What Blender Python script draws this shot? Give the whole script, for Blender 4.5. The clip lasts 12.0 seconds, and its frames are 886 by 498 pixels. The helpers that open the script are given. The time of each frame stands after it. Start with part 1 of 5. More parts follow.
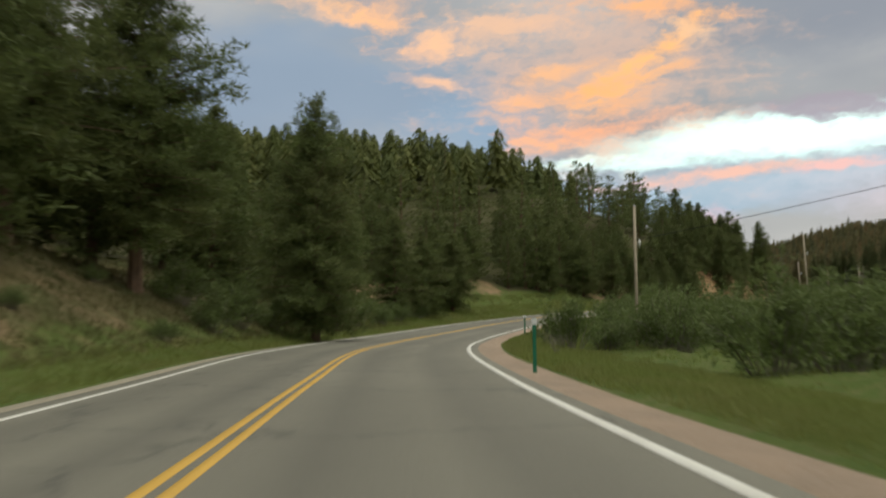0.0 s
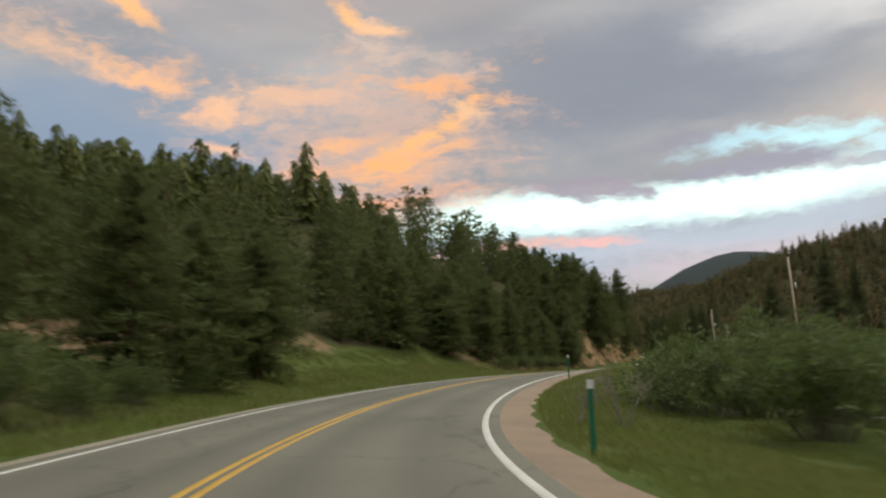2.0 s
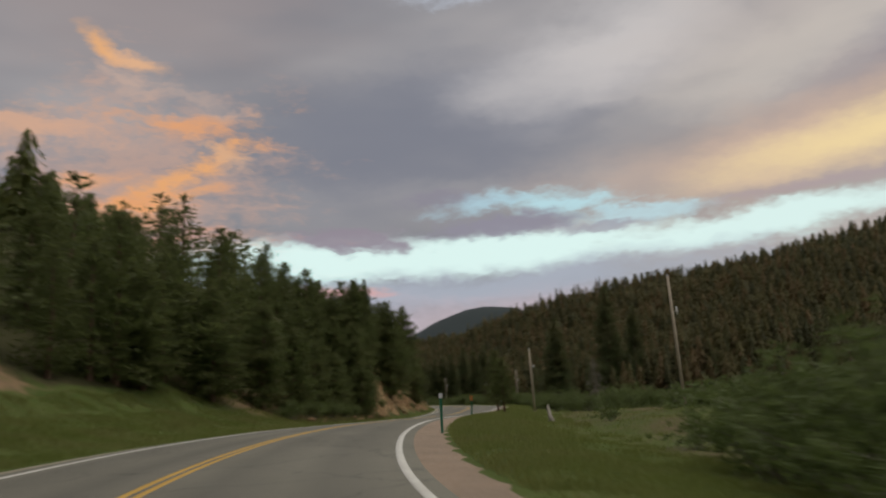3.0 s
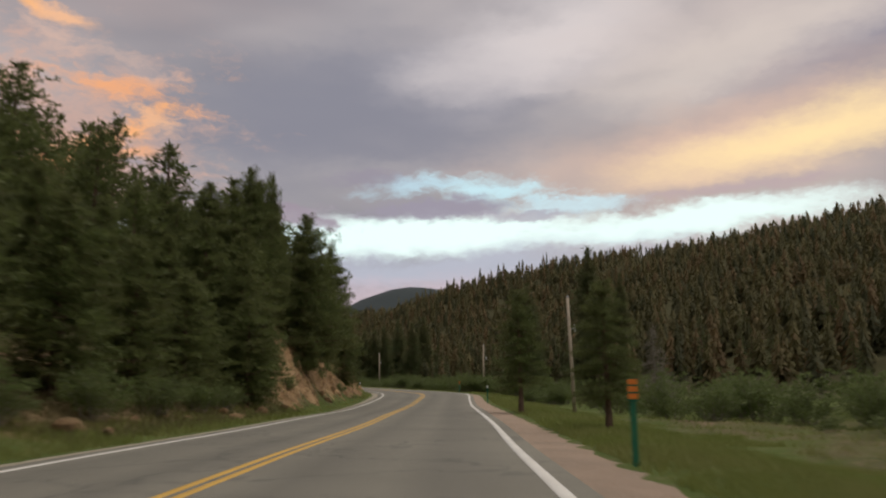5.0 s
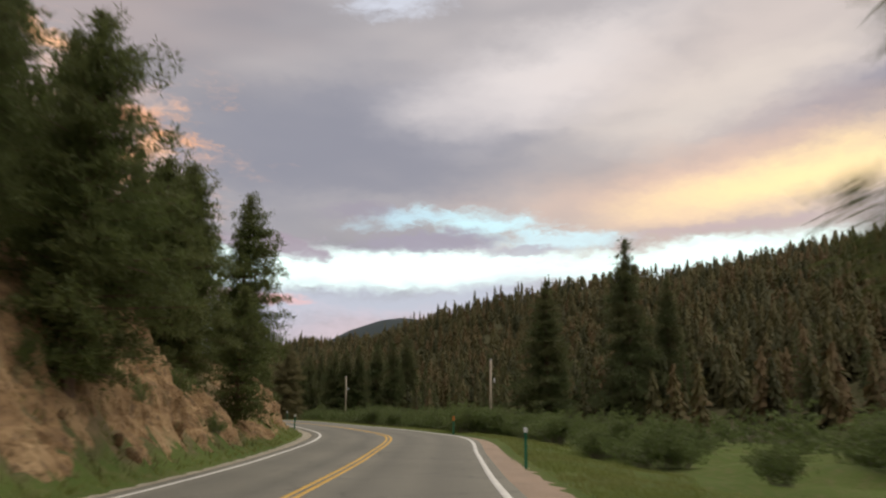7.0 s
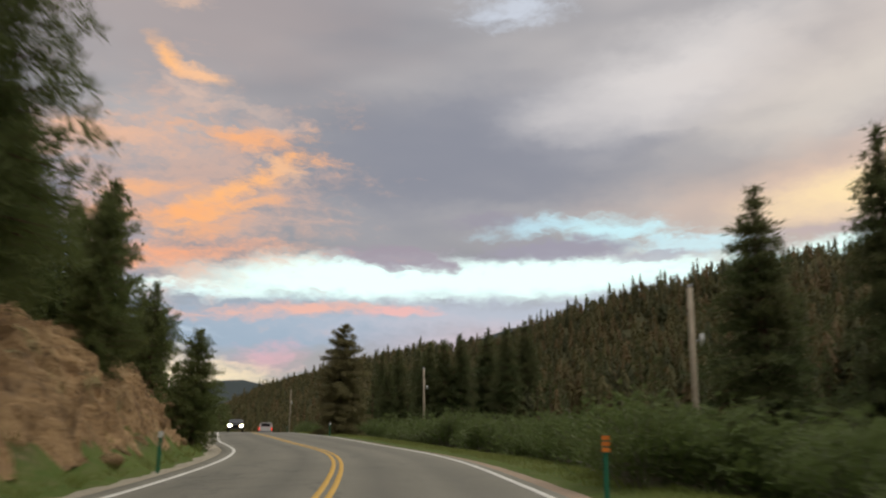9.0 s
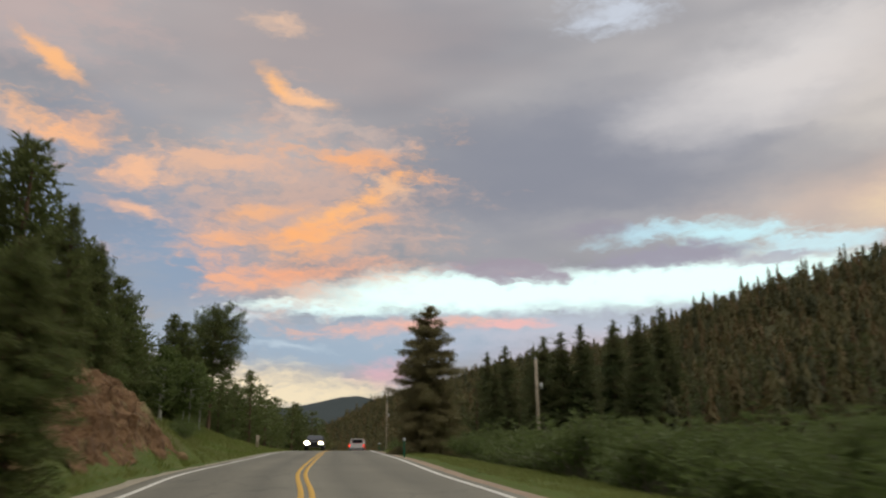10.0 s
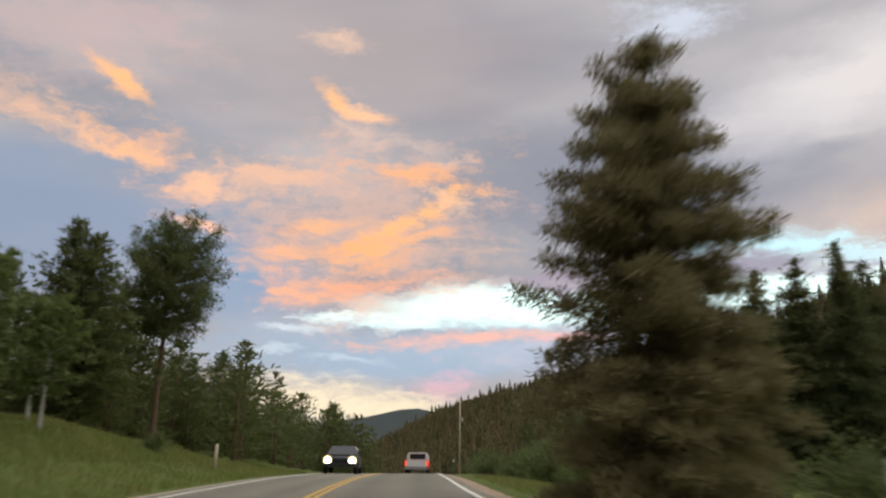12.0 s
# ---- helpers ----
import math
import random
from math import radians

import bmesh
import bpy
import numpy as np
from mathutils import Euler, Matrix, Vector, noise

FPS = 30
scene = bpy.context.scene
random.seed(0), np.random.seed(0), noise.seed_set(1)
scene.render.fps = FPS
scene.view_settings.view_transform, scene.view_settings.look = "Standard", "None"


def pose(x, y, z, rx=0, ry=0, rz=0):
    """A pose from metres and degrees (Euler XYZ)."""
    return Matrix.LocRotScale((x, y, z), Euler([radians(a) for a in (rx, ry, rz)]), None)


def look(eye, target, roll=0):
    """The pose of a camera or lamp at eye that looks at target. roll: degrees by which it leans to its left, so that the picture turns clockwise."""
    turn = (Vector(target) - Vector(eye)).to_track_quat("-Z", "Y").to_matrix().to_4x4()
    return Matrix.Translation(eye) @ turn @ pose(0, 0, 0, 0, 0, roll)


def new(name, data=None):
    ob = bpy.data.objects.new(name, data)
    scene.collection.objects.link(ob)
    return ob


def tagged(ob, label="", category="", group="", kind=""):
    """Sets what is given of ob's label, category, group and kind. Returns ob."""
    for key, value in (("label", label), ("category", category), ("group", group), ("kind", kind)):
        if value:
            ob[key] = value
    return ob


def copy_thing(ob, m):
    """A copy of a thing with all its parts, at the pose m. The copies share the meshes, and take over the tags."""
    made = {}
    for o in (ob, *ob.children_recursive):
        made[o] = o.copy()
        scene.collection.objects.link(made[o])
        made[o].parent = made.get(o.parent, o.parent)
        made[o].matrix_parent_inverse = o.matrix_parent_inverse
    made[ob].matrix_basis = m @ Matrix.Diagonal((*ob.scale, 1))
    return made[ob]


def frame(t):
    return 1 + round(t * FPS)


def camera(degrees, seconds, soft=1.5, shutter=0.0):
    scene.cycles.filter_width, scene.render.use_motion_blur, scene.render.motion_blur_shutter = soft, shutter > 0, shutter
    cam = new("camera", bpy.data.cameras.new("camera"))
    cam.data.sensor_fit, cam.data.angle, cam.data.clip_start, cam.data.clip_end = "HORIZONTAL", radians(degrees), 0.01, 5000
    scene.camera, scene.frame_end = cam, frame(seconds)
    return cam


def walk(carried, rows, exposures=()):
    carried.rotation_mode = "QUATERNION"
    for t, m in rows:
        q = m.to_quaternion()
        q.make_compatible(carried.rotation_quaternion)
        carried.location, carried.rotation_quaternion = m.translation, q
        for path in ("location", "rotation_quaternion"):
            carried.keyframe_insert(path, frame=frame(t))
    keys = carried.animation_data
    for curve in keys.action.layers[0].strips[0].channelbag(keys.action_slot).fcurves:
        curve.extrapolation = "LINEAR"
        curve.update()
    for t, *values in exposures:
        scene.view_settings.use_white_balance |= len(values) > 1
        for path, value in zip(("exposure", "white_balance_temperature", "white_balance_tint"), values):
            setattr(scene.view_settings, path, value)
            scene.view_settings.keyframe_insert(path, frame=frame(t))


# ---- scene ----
cam = camera(54.0, 12.0, soft=2.1, shutter=0.5)
PATH = [
    (0.0, 1.187, -1.607, -0.417, 0.07, 6.25, 0.49),
    (0.5, 0.721, 6.886, -0.172, -2.33, 8.68, -0.41),
    (1.0, 0.233, 15.665, 0.106, -3.83, 9.79, 1.79),
    (1.5, 0.076, 24.863, 0.406, -9.13, 11.45, 1.99),
    (2.0, 0.453, 34.032, 0.711, -14.03, 10.64, 1.91),
    (2.5, 1.825, 42.907, 0.981, -21.73, 12.64, 2.03),
    (3.0, 3.751, 51.033, 1.494, -30.20, 13.29, 2.84),
    (3.5, 6.797, 59.724, 2.053, -33.98, 13.14, 1.85),
    (4.5, 14.980, 75.011, 3.247, -35.07, 12.62, 0.93),
    (5.5, 24.181, 88.070, 4.126, -36.16, 11.61, 0.02),
    (6.0, 28.638, 94.294, 4.601, -36.57, 13.44, 0.11),
    (6.5, 33.078, 100.302, 5.009, -37.51, 13.83, -0.38),
    (7.5, 42.679, 112.920, 5.948, -34.37, 14.78, -0.91),
    (8.5, 53.417, 126.860, 7.072, -31.22, 15.45, -1.44),
    (9.0, 58.449, 134.362, 7.577, -27.68, 14.71, -0.61),
    (9.5, 63.032, 142.047, 8.093, -24.20, 15.28, -0.50),
    (10.0, 66.683, 150.702, 8.665, -20.11, 15.52, -0.10),
    (10.5, 69.549, 159.826, 9.239, -17.31, 15.81, -0.90),
    (11.0, 71.789, 168.933, 9.850, -16.81, 15.55, -1.30),
    (11.5, 73.819, 177.897, 10.287, -16.91, 15.20, -1.20),
    (12.0, 76.143, 187.227, 10.813, -16.31, 16.35, -0.80),
]
walk(cam, [(t, pose(x, y, z, 90 + p, r, w)) for t, x, y, z, w, p, r in PATH],
     exposures=[(0.0, 0.18, 6650, -2), (0.5, 0.34, 6700, -4), (1.0, 0.44, 6700, -4), (1.5, 0.4, 6700, -2), (2.0, 0.13, 6600, 1), (2.5, -0.3, 6600, 3), (3.0, -0.42, 6600, 6), (3.5, -0.3, 6600, 10), (5.5, -0.1, 6800, 11),
                (6.5, 0.1, 6800, 10), (8.5, -0.03, 6700, 6), (10.0, -0.07, 6600, 5), (11.0, -0.04, 6600, 6), (11.5, 0.09, 6600, 6), (12.0, 0.16, 6600, 7)])


# ---------------------------------------------------------------- node helpers
def lin(r, g, b):
    """Linear colour from display values 0 to 255."""
    f = lambda c: (c / 255) / 12.92 if c < 10 else ((c / 255 + 0.055) / 1.055) ** 2.4
    return (f(r), f(g), f(b), 1.0)


class Net:
    """A small wrapper to write node trees in few lines."""

    def __init__(self, tree):
        self.tree = tree
        tree.nodes.clear()

    def node(self, kind):
        return self.tree.nodes.new(kind)

    def attr(self, name):
        n = self.node("ShaderNodeAttribute")
        n.attribute_name = name
        return n.outputs["Fac"]

    def put(self, socket, value):
        if isinstance(value, bpy.types.NodeSocket):
            self.tree.links.new(value, socket)
        elif value is not None:
            socket.default_value = value

    def math(self, op, a, b=None, c=None, clamp=False):
        n = self.node("ShaderNodeMath")
        n.operation, n.use_clamp = op, clamp
        for i, v in enumerate((a, b, c)):
            self.put(n.inputs[i], v)
        return n.outputs[0]

    def vec(self, op, a, b=None, scale=None):
        n = self.node("ShaderNodeVectorMath")
        n.operation = op
        self.put(n.inputs[0], a)
        self.put(n.inputs[1], b)
        self.put(n.inputs[3], scale)
        return n.outputs["Value"] if op in ("LENGTH", "DOT_PRODUCT", "DISTANCE") else n.outputs[0]

    def noise(self, vector, scale, detail=4.0, rough=0.55, color=False):
        n = self.node("ShaderNodeTexNoise")
        self.put(n.inputs["Vector"], vector)
        self.put(n.inputs["Scale"], scale)
        self.put(n.inputs["Detail"], detail)
        self.put(n.inputs["Roughness"], rough)
        return n.outputs["Color" if color else "Fac"]

    def span(self, value, a, b, lo=0.0, hi=1.0, smooth=True):
        n = self.node("ShaderNodeMapRange")
        n.interpolation_type = "SMOOTHSTEP" if smooth else "LINEAR"
        for i, v in enumerate((value, a, b, lo, hi)):
            self.put(n.inputs[i], v)
        return n.outputs[0]

    def mix(self, fac, a, b, blend="MIX"):
        n = self.node("ShaderNodeMix")
        n.data_type, n.blend_type = "RGBA", blend
        self.put(n.inputs[0], fac)
        self.put(n.inputs[6], a)
        self.put(n.inputs[7], b)
        return n.outputs[2]

    def place(self, vector, loc, rot, scale):
        n = self.node("ShaderNodeMapping")
        n.vector_type = "TEXTURE"
        self.put(n.inputs[0], vector)
        n.inputs[1].default_value, n.inputs[2].default_value, n.inputs[3].default_value = loc, rot, scale
        return n.outputs[0]


# ---------------------------------------------------------------- sky at dusk
world = bpy.data.worlds.new("dusk_sky")
scene.world = world
world.use_nodes = True
net = Net(world.node_tree)
direction = net.node("ShaderNodeTexCoord").outputs["Generated"]
split = net.node("ShaderNodeSeparateXYZ")
net.put(split.inputs[0], direction)
azimuth = net.math("DEGREES", net.math("ARCTAN2", split.outputs[0], split.outputs[1]))
height = net.math("DEGREES", net.math("ARCSINE", split.outputs[2]))
joined = net.node("ShaderNodeCombineXYZ")
net.put(joined.inputs[0], azimuth)
net.put(joined.inputs[1], height)
flat = joined.outputs[0]
streak = net.vec("MULTIPLY", flat, (0.35, 1.0, 1.0))
shift_big = net.vec("SUBTRACT", net.noise(streak, 0.16, 3.0, 0.5, True), (0.5, 0.5, 0.5))
shift_fine = net.vec("SUBTRACT", net.noise(streak, 0.5, 4.0, 0.55, True), (0.5, 0.5, 0.5))
shift_tiny = net.vec("SUBTRACT", net.noise(net.vec("MULTIPLY", flat, (0.55, 1.0, 1.0)), 1.9, 3.0, 0.55, True), (0.5, 0.5, 0.5))
warped = net.vec("ADD", net.vec("ADD", net.vec("ADD", flat, net.vec("MULTIPLY", shift_tiny, (1.3, 0.8, 0.0))), net.vec("MULTIPLY", shift_big, (4.0, 2.0, 0.0))), net.vec("MULTIPLY", shift_fine, (2.4, 1.3, 0.0)))
wisps = net.noise(net.vec("MULTIPLY", warped, (0.22, 0.8, 1.0)), 0.75, 5.0, 0.62)
curls = net.noise(net.vec("MULTIPLY", warped, (0.45, 1.0, 1.0)), 1.5, 4.0, 0.6)
wisps = net.math("ADD", wisps, net.math("MULTIPLY", net.math("SUBTRACT", curls, 0.5), 0.55))
fleece = net.noise(net.vec("MULTIPLY", warped, (0.55, 1.5, 1.0)), 2.2, 4.0, 0.65)
wisps = net.math("ADD", wisps, net.math("MULTIPLY", net.math("SUBTRACT", fleece, 0.5), 0.3))

billows = net.noise(net.vec("MULTIPLY", warped, (0.3, 0.9, 1.0)), 0.4, 2.0, 0.5)

clear = net.node("ShaderNodeTexSky")
clear.sky_type = "NISHITA"
clear.sun_disc, clear.sun_elevation, clear.sun_rotation = False, radians(4), radians(62)
clear_sky = net.mix(1.0, clear.outputs[0], (0.1, 0.1, 0.1, 1), "MULTIPLY")
cloud_fac = net.span(net.noise(net.vec("MULTIPLY", flat, (0.3, 1.0, 1.0)), 0.13, 3.0, 0.5), 0.3, 0.7)
cloud = net.mix(cloud_fac, lin(132, 132, 142), lin(170, 165, 169))
sky = net.mix(0.94, clear_sky, cloud)
# extra sky brightness added towards the zenith, out of view, to light the ground
sky = net.mix(net.span(height, 34.0, 75.0), sky, (0.62, 0.58, 0.6, 1))


def patch(az, el, w, h, tilt, colour, strength=1.0, soft=0.75, ragged=1.2):
    """One bank of cloud, or one gap in it, at that azimuth and height in degrees."""
    global sky
    if w > 8:
        ragged *= 0.4
    elif soft > 1.2:
        ragged *= 1.5
    v = net.place(warped, (az, el, 0), (0, 0, radians(tilt)), (w * 1.25, h * 1.35, 1))
    d = net.vec("LENGTH", v)
    d = net.math("MULTIPLY_ADD", net.math("SUBTRACT", billows if w > 8 and h > 2 else wisps, 0.5), ragged * 1.6, d)
    m = net.span(d, 1.0 + soft * 0.35, 1.0 - soft, 0.0, strength)
    sky = net.mix(m, sky, lin(*colour))


BLUE, SLATE, PALE = (126, 139, 163), (126, 128, 142), (206, 200, 202)
CYAN, CREAM, ORANGE, PINK = (224, 247, 246), (244, 218, 168), (234, 164, 112), (222, 170, 156)
patch(9, 29, 14, 5, 0, (158, 146, 148), 0.7, 0.9)
patch(-8, 16.5, 13.0, 4.4, 0, BLUE, 0.86, 0.7, 1.6)
patch(3, 13.5, 4.5, 3.0, 0, (128, 146, 172), 0.85, 0.8, 0.6)
patch(-10, 28, 8, 2.8, 0, (182, 158, 156), 0.6, 0.9)
patch(29, 21.0, 13, 4.0, 8, SLATE, 0.85, 0.8)
patch(35.5, 21.5, 13, 3.2, 5, SLATE, 0.75, 0.8)
patch(62, 22.5, 9, 1.6, 16, (130, 128, 145), 0.8, 0.8)
patch(44, 25.5, 10, 2.6, 15, PALE, 0.85, 0.9)
patch(60, 27, 14, 3.0, 10, (204, 192, 188), 0.7, 0.9)
patch(55, 23.0, 12, 2.2, 10, (206, 196, 190), 0.65, 0.9)
patch(32.6, 30.4, 3.6, 1.1, 0, (190, 196, 212), 0.8, 0.9)
patch(55, 17.7, 14, 2.7, 8, (216, 186, 168), 0.85, 1.0)
patch(60, 17.9, 10.5, 1.45, 8, CREAM, 0.95, 1.0, 0.8)
# bright gap under the cloud sheet
patch(11.7, 11.6, 4.9, 0.45, 0, CYAN, 0.95, 0.5)
patch(21.6, 12.75, 9.5, 1.35, 2, CYAN, 1.0, 0.5)
patch(34.5, 12.95, 11.0, 1.2, 1, CYAN, 1.0, 0.5)
patch(51, 12.9, 11.0, 0.85, 3, CYAN, 0.95, 0.6)
patch(38.8, 15.8, 4.4, 0.7, -4, (188, 224, 236), 0.9, 0.8)
patch(33.6, 16.2, 3.0, 0.45, 2, (176, 206, 222), 0.8, 0.8)
patch(43.5, 14.6, 4.0, 0.5, -3, (190, 220, 232), 0.75, 0.8)
patch(34.8, 14.7, 4.4, 0.6, 2, (146, 142, 158), 0.95, 0.6)
patch(41.0, 14.0, 3.4, 0.3, -2, (160, 156, 170), 0.8, 0.7)
patch(24.8, 14.2, 3.8, 0.75, -2, (148, 138, 152), 0.95, 0.6)
patch(30.6, 16.6, 2.4, 0.45, 0, (142, 138, 152), 0.85, 0.7)
patch(27.6, 13.5, 1.1, 0.42, -4, (152, 144, 158), 0.85, 0.7)
patch(24.3, 13.5, 0.9, 0.42, -4, (152, 144, 158), 0.85, 0.7)
patch(56, 14.7, 5.5, 0.35, 3, (176, 160, 164), 0.85, 0.7)
# below the gap, down to the hills
patch(15, 9.4, 13, 1.7, 0, (146, 163, 184), 0.9, 0.6)
patch(34, 10.6, 16, 1.2, 2, (172, 178, 194), 0.9, 0.8)
patch(34, 8.6, 11, 1.4, 0, (194, 178, 188), 0.8, 0.9)
patch(17.4, 10.5, 5.4, 0.42, 3, PINK, 0.9, 0.8)
patch(24.1, 10.5, 2.2, 0.3, 3, (226, 170, 166), 0.8, 0.8)
patch(16.0, 7.5, 2.4, 0.75, 0, (208, 164, 174), 0.75, 0.9)
patch(9.2, 6.0, 6.4, 1.45, -6, (226, 208, 180), 0.95, 0.9)
# evening glow on the cloud's underside
patch(10.5, 17.4, 7.9, 4.6, 0, (200, 164, 150), 0.66, 0.9, 1.6)
patch(-0.3, 20.0, 1.4, 0.8, -30, (228, 176, 142), 0.75, 1.0)
patch(4.4, 20.4, 3.2, 0.55, -6, (222, 172, 146), 0.75, 1.2)
patch(4.9, 15.9, 1.6, 0.5, 10, (226, 168, 134), 0.7, 1.1)
patch(7.6, 17.6, 2.4, 0.4, 12, (232, 168, 120), 0.7, 1.1)
patch(12.4, 16.6, 2.6, 0.35, 20, (236, 172, 116), 0.7, 1.1)
patch(6.1, 10.7, 1.5, 0.2, 0, (198, 208, 216), 0.7, 1.0)
patch(4.8, 9.6, 1.9, 0.18, 4, (186, 196, 206), 0.7, 1.0)
patch(9.8, 9.1, 2.6, 0.22, -3, (180, 192, 206), 0.7, 1.0)
patch(14.2, 21.0, 4.2, 0.62, -4, ORANGE, 0.8, 1.35)
patch(14.0, 18.6, 4.6, 0.62, 27, (242, 174, 112), 0.9, 1.35)
patch(9.9, 16.4, 4.7, 0.55, 10, ORANGE, 0.75, 1.35)
patch(10.8, 15.2, 2.2, 0.5, 14, ORANGE, 0.6, 1.35)
patch(10.1, 13.9, 4.8, 0.65, 5, (230, 158, 122), 0.8, 1.35)
patch(5.4, 13.4, 1.9, 1.0, 0, (232, 166, 128), 0.75, 1.35)
patch(16.4, 19.6, 1.6, 0.5, -20, (214, 176, 150), 0.6, 1.35)
patch(13.5, 22.8, 3.0, 0.4, -14, (186, 166, 160), 0.6, 1.35)
patch(-6.3, 25.3, 2.1, 0.42, -28, (236, 174, 122), 0.9, 0.9, 0.6)
patch(-9.4, 22.4, 5.2, 0.8, -14, (226, 176, 144), 0.8, 1.35)
patch(-7.0, 22.2, 2.6, 0.5, -18, (234, 174, 126), 0.7, 1.35)
patch(-4.3, 21.6, 2.2, 1.0, -5, (232, 172, 130), 0.8, 1.35)
patch(-0.8, 19.6, 1.8, 0.8, 10, (230, 176, 142), 0.75, 1.35)
patch(-0.7, 17.1, 2.3, 0.42, -12, (224, 174, 146), 0.85, 0.9, 0.7)
patch(3.8, 20.2, 3.2, 0.9, -5, (208, 168, 146), 0.75, 1.35)
patch(8.0, 25.6, 1.4, 0.45, -38, (236, 176, 124), 0.9, 0.9, 0.6)
patch(10.3, 24.7, 1.6, 0.38, -8, (236, 182, 140), 0.8, 0.9, 0.7)
patch(9.4, 23.4, 1.6, 0.4, -30, (196, 170, 160), 0.7, 1.35)
patch(8.1, 29.7, 1.7, 0.45, -5, (218, 180, 156), 0.75, 1.35)
back = net.node("ShaderNodeBackground")
net.put(back.inputs[0], sky)
back.inputs[1].default_value = 1.3
net.put(net.node("ShaderNodeOutputWorld").inputs[0], back.outputs[0])

lamp = bpy.data.lights.new("veiled_sun", "SUN")
lamp.energy, lamp.angle, lamp.color = 1.5, radians(70), (1.0, 0.97, 0.88)
sun = new("veiled_sun", lamp)
sun.matrix_world = look((60, 40, 90), (20, 60, 0))


# ---------------------------------------------------------------- materials
def material(name, paint, rough=0.8, bump=0.0, scale=20.0, metal=0.0, spec=0.3):
    """paint(net, place) gives the base colour; bump is the height of a fine grain in metres."""
    m = bpy.data.materials.new(name)
    m.use_nodes = True
    n = Net(m.node_tree)
    where = n.node("ShaderNodeTexCoord").outputs["Object"]
    shader = n.node("ShaderNodeBsdfPrincipled")
    n.put(shader.inputs["Base Color"], paint(n, where))
    n.put(shader.inputs["Roughness"], rough)
    n.put(shader.inputs["Metallic"], metal)
    n.put(shader.inputs["Specular IOR Level"], spec)
    if bump:
        b = n.node("ShaderNodeBump")
        b.inputs["Distance"].default_value = bump
        n.put(b.inputs["Height"], n.noise(where, scale, 6.0, 0.65))
        n.put(shader.inputs["Normal"], b.outputs[0])
    n.put(n.node("ShaderNodeOutputMaterial").inputs[0], shader.outputs[0])
    return m


def leafy(name, paint, rough=0.65, glow=0.35):
    """Leaves and needles: part of the light passes through."""
    m = bpy.data.materials.new(name)
    m.use_nodes = True
    n = Net(m.node_tree)
    colour = paint(n, n.node("ShaderNodeTexCoord").outputs["Object"])
    front, through_leaf, both = n.node("ShaderNodeBsdfPrincipled"), n.node("ShaderNodeBsdfTranslucent"), n.node("ShaderNodeMixShader")
    n.put(front.inputs["Base Color"], colour)
    n.put(front.inputs["Roughness"], rough)
    n.put(front.inputs["Specular IOR Level"], 0.25)
    n.put(through_leaf.inputs["Color"], colour)
    both.inputs[0].default_value = glow
    n.put(both.inputs[1], front.outputs[0])
    n.put(both.inputs[2], through_leaf.outputs[0])
    n.put(n.node("ShaderNodeOutputMaterial").inputs[0], both.outputs[0])
    return m


def two_scale(a, b, c, big=0.5, small=8.0):
    def paint(n, where):
        base = n.mix(n.span(n.noise(where, big, 4.0), 0.3, 0.7), a, b)
        return n.mix(n.span(n.noise(where, small, 5.0, 0.7), 0.4, 0.72), base, c)
    return paint


def foliage(a, b, c):
    """Leaf colour that varies from blade to blade and from plant to plant."""
    def paint(n, where):
        isle = n.node("ShaderNodeNewGeometry").outputs["Random Per Island"]
        plant = n.node("ShaderNodeObjectInfo").outputs["Random"]
        base = n.mix(isle, a, b)
        tuft = n.mix(n.span(n.noise(where, 0.35, 3.0), 0.35, 0.7), base, c)
        return n.mix(n.math("MULTIPLY", plant, 0.6), tuft, n.mix(0.6, b, c))
    return paint


def far_paint(n, where):
    """Trees of a far wood: dark green, olive or rusty, each in one tone."""
    tone = n.attr("tone")
    base = n.mix(n.span(tone, 0.0, 0.6), (0.056, 0.062, 0.026, 1), (0.125, 0.112, 0.043, 1))
    base = n.mix(n.span(tone, 0.6, 1.0), base, (0.165, 0.108, 0.05, 1))
    return n.mix(n.span(n.noise(where, 0.03, 4.0), 0.35, 0.7, 0.0, 0.35), base, (0.145, 0.118, 0.05, 1))


def asphalt_paint(n, where):
    wear = n.noise(n.vec("MULTIPLY", where, (0.3, 0.12, 0.3)), 1.0, 4.0)
    base = n.mix(n.span(wear, 0.3, 0.7), (0.135, 0.126, 0.098, 1), (0.19, 0.178, 0.138, 1))
    grit = n.mix(n.span(n.noise(where, 55.0, 3.0, 0.8), 0.35, 0.7), base, (0.225, 0.21, 0.17, 1))
    track = n.attr("track")
    grit = n.mix(n.math("MULTIPLY", track, 0.5), grit, (0.088, 0.083, 0.07, 1))
    crack = n.node("ShaderNodeTexVoronoi")
    crack.feature = "DISTANCE_TO_EDGE"
    n.put(crack.inputs["Vector"], n.vec("ADD", where, n.vec("SCALE", n.noise(where, 0.8, 3.0, 0.6, True), None, 1.6)))
    crack.inputs["Scale"].default_value = 0.22
    line = n.span(crack.outputs["Distance"], 0.012, 0.004)
    return n.mix(n.math("MULTIPLY", line, 0.35), grit, (0.04, 0.04, 0.04, 1))


def worn_line(colour):
    def paint(n, where):
        worn = n.span(n.noise(where, 9.0, 6.0, 0.75), 0.58, 0.72)
        tone = n.mix(n.noise(where, 1.2, 3.0), colour, (colour[0] * 0.72, colour[1] * 0.7, colour[2] * 0.68, 1))
        return n.mix(n.math("MULTIPLY", worn, 0.75), tone, (0.13, 0.125, 0.115, 1))
    return paint


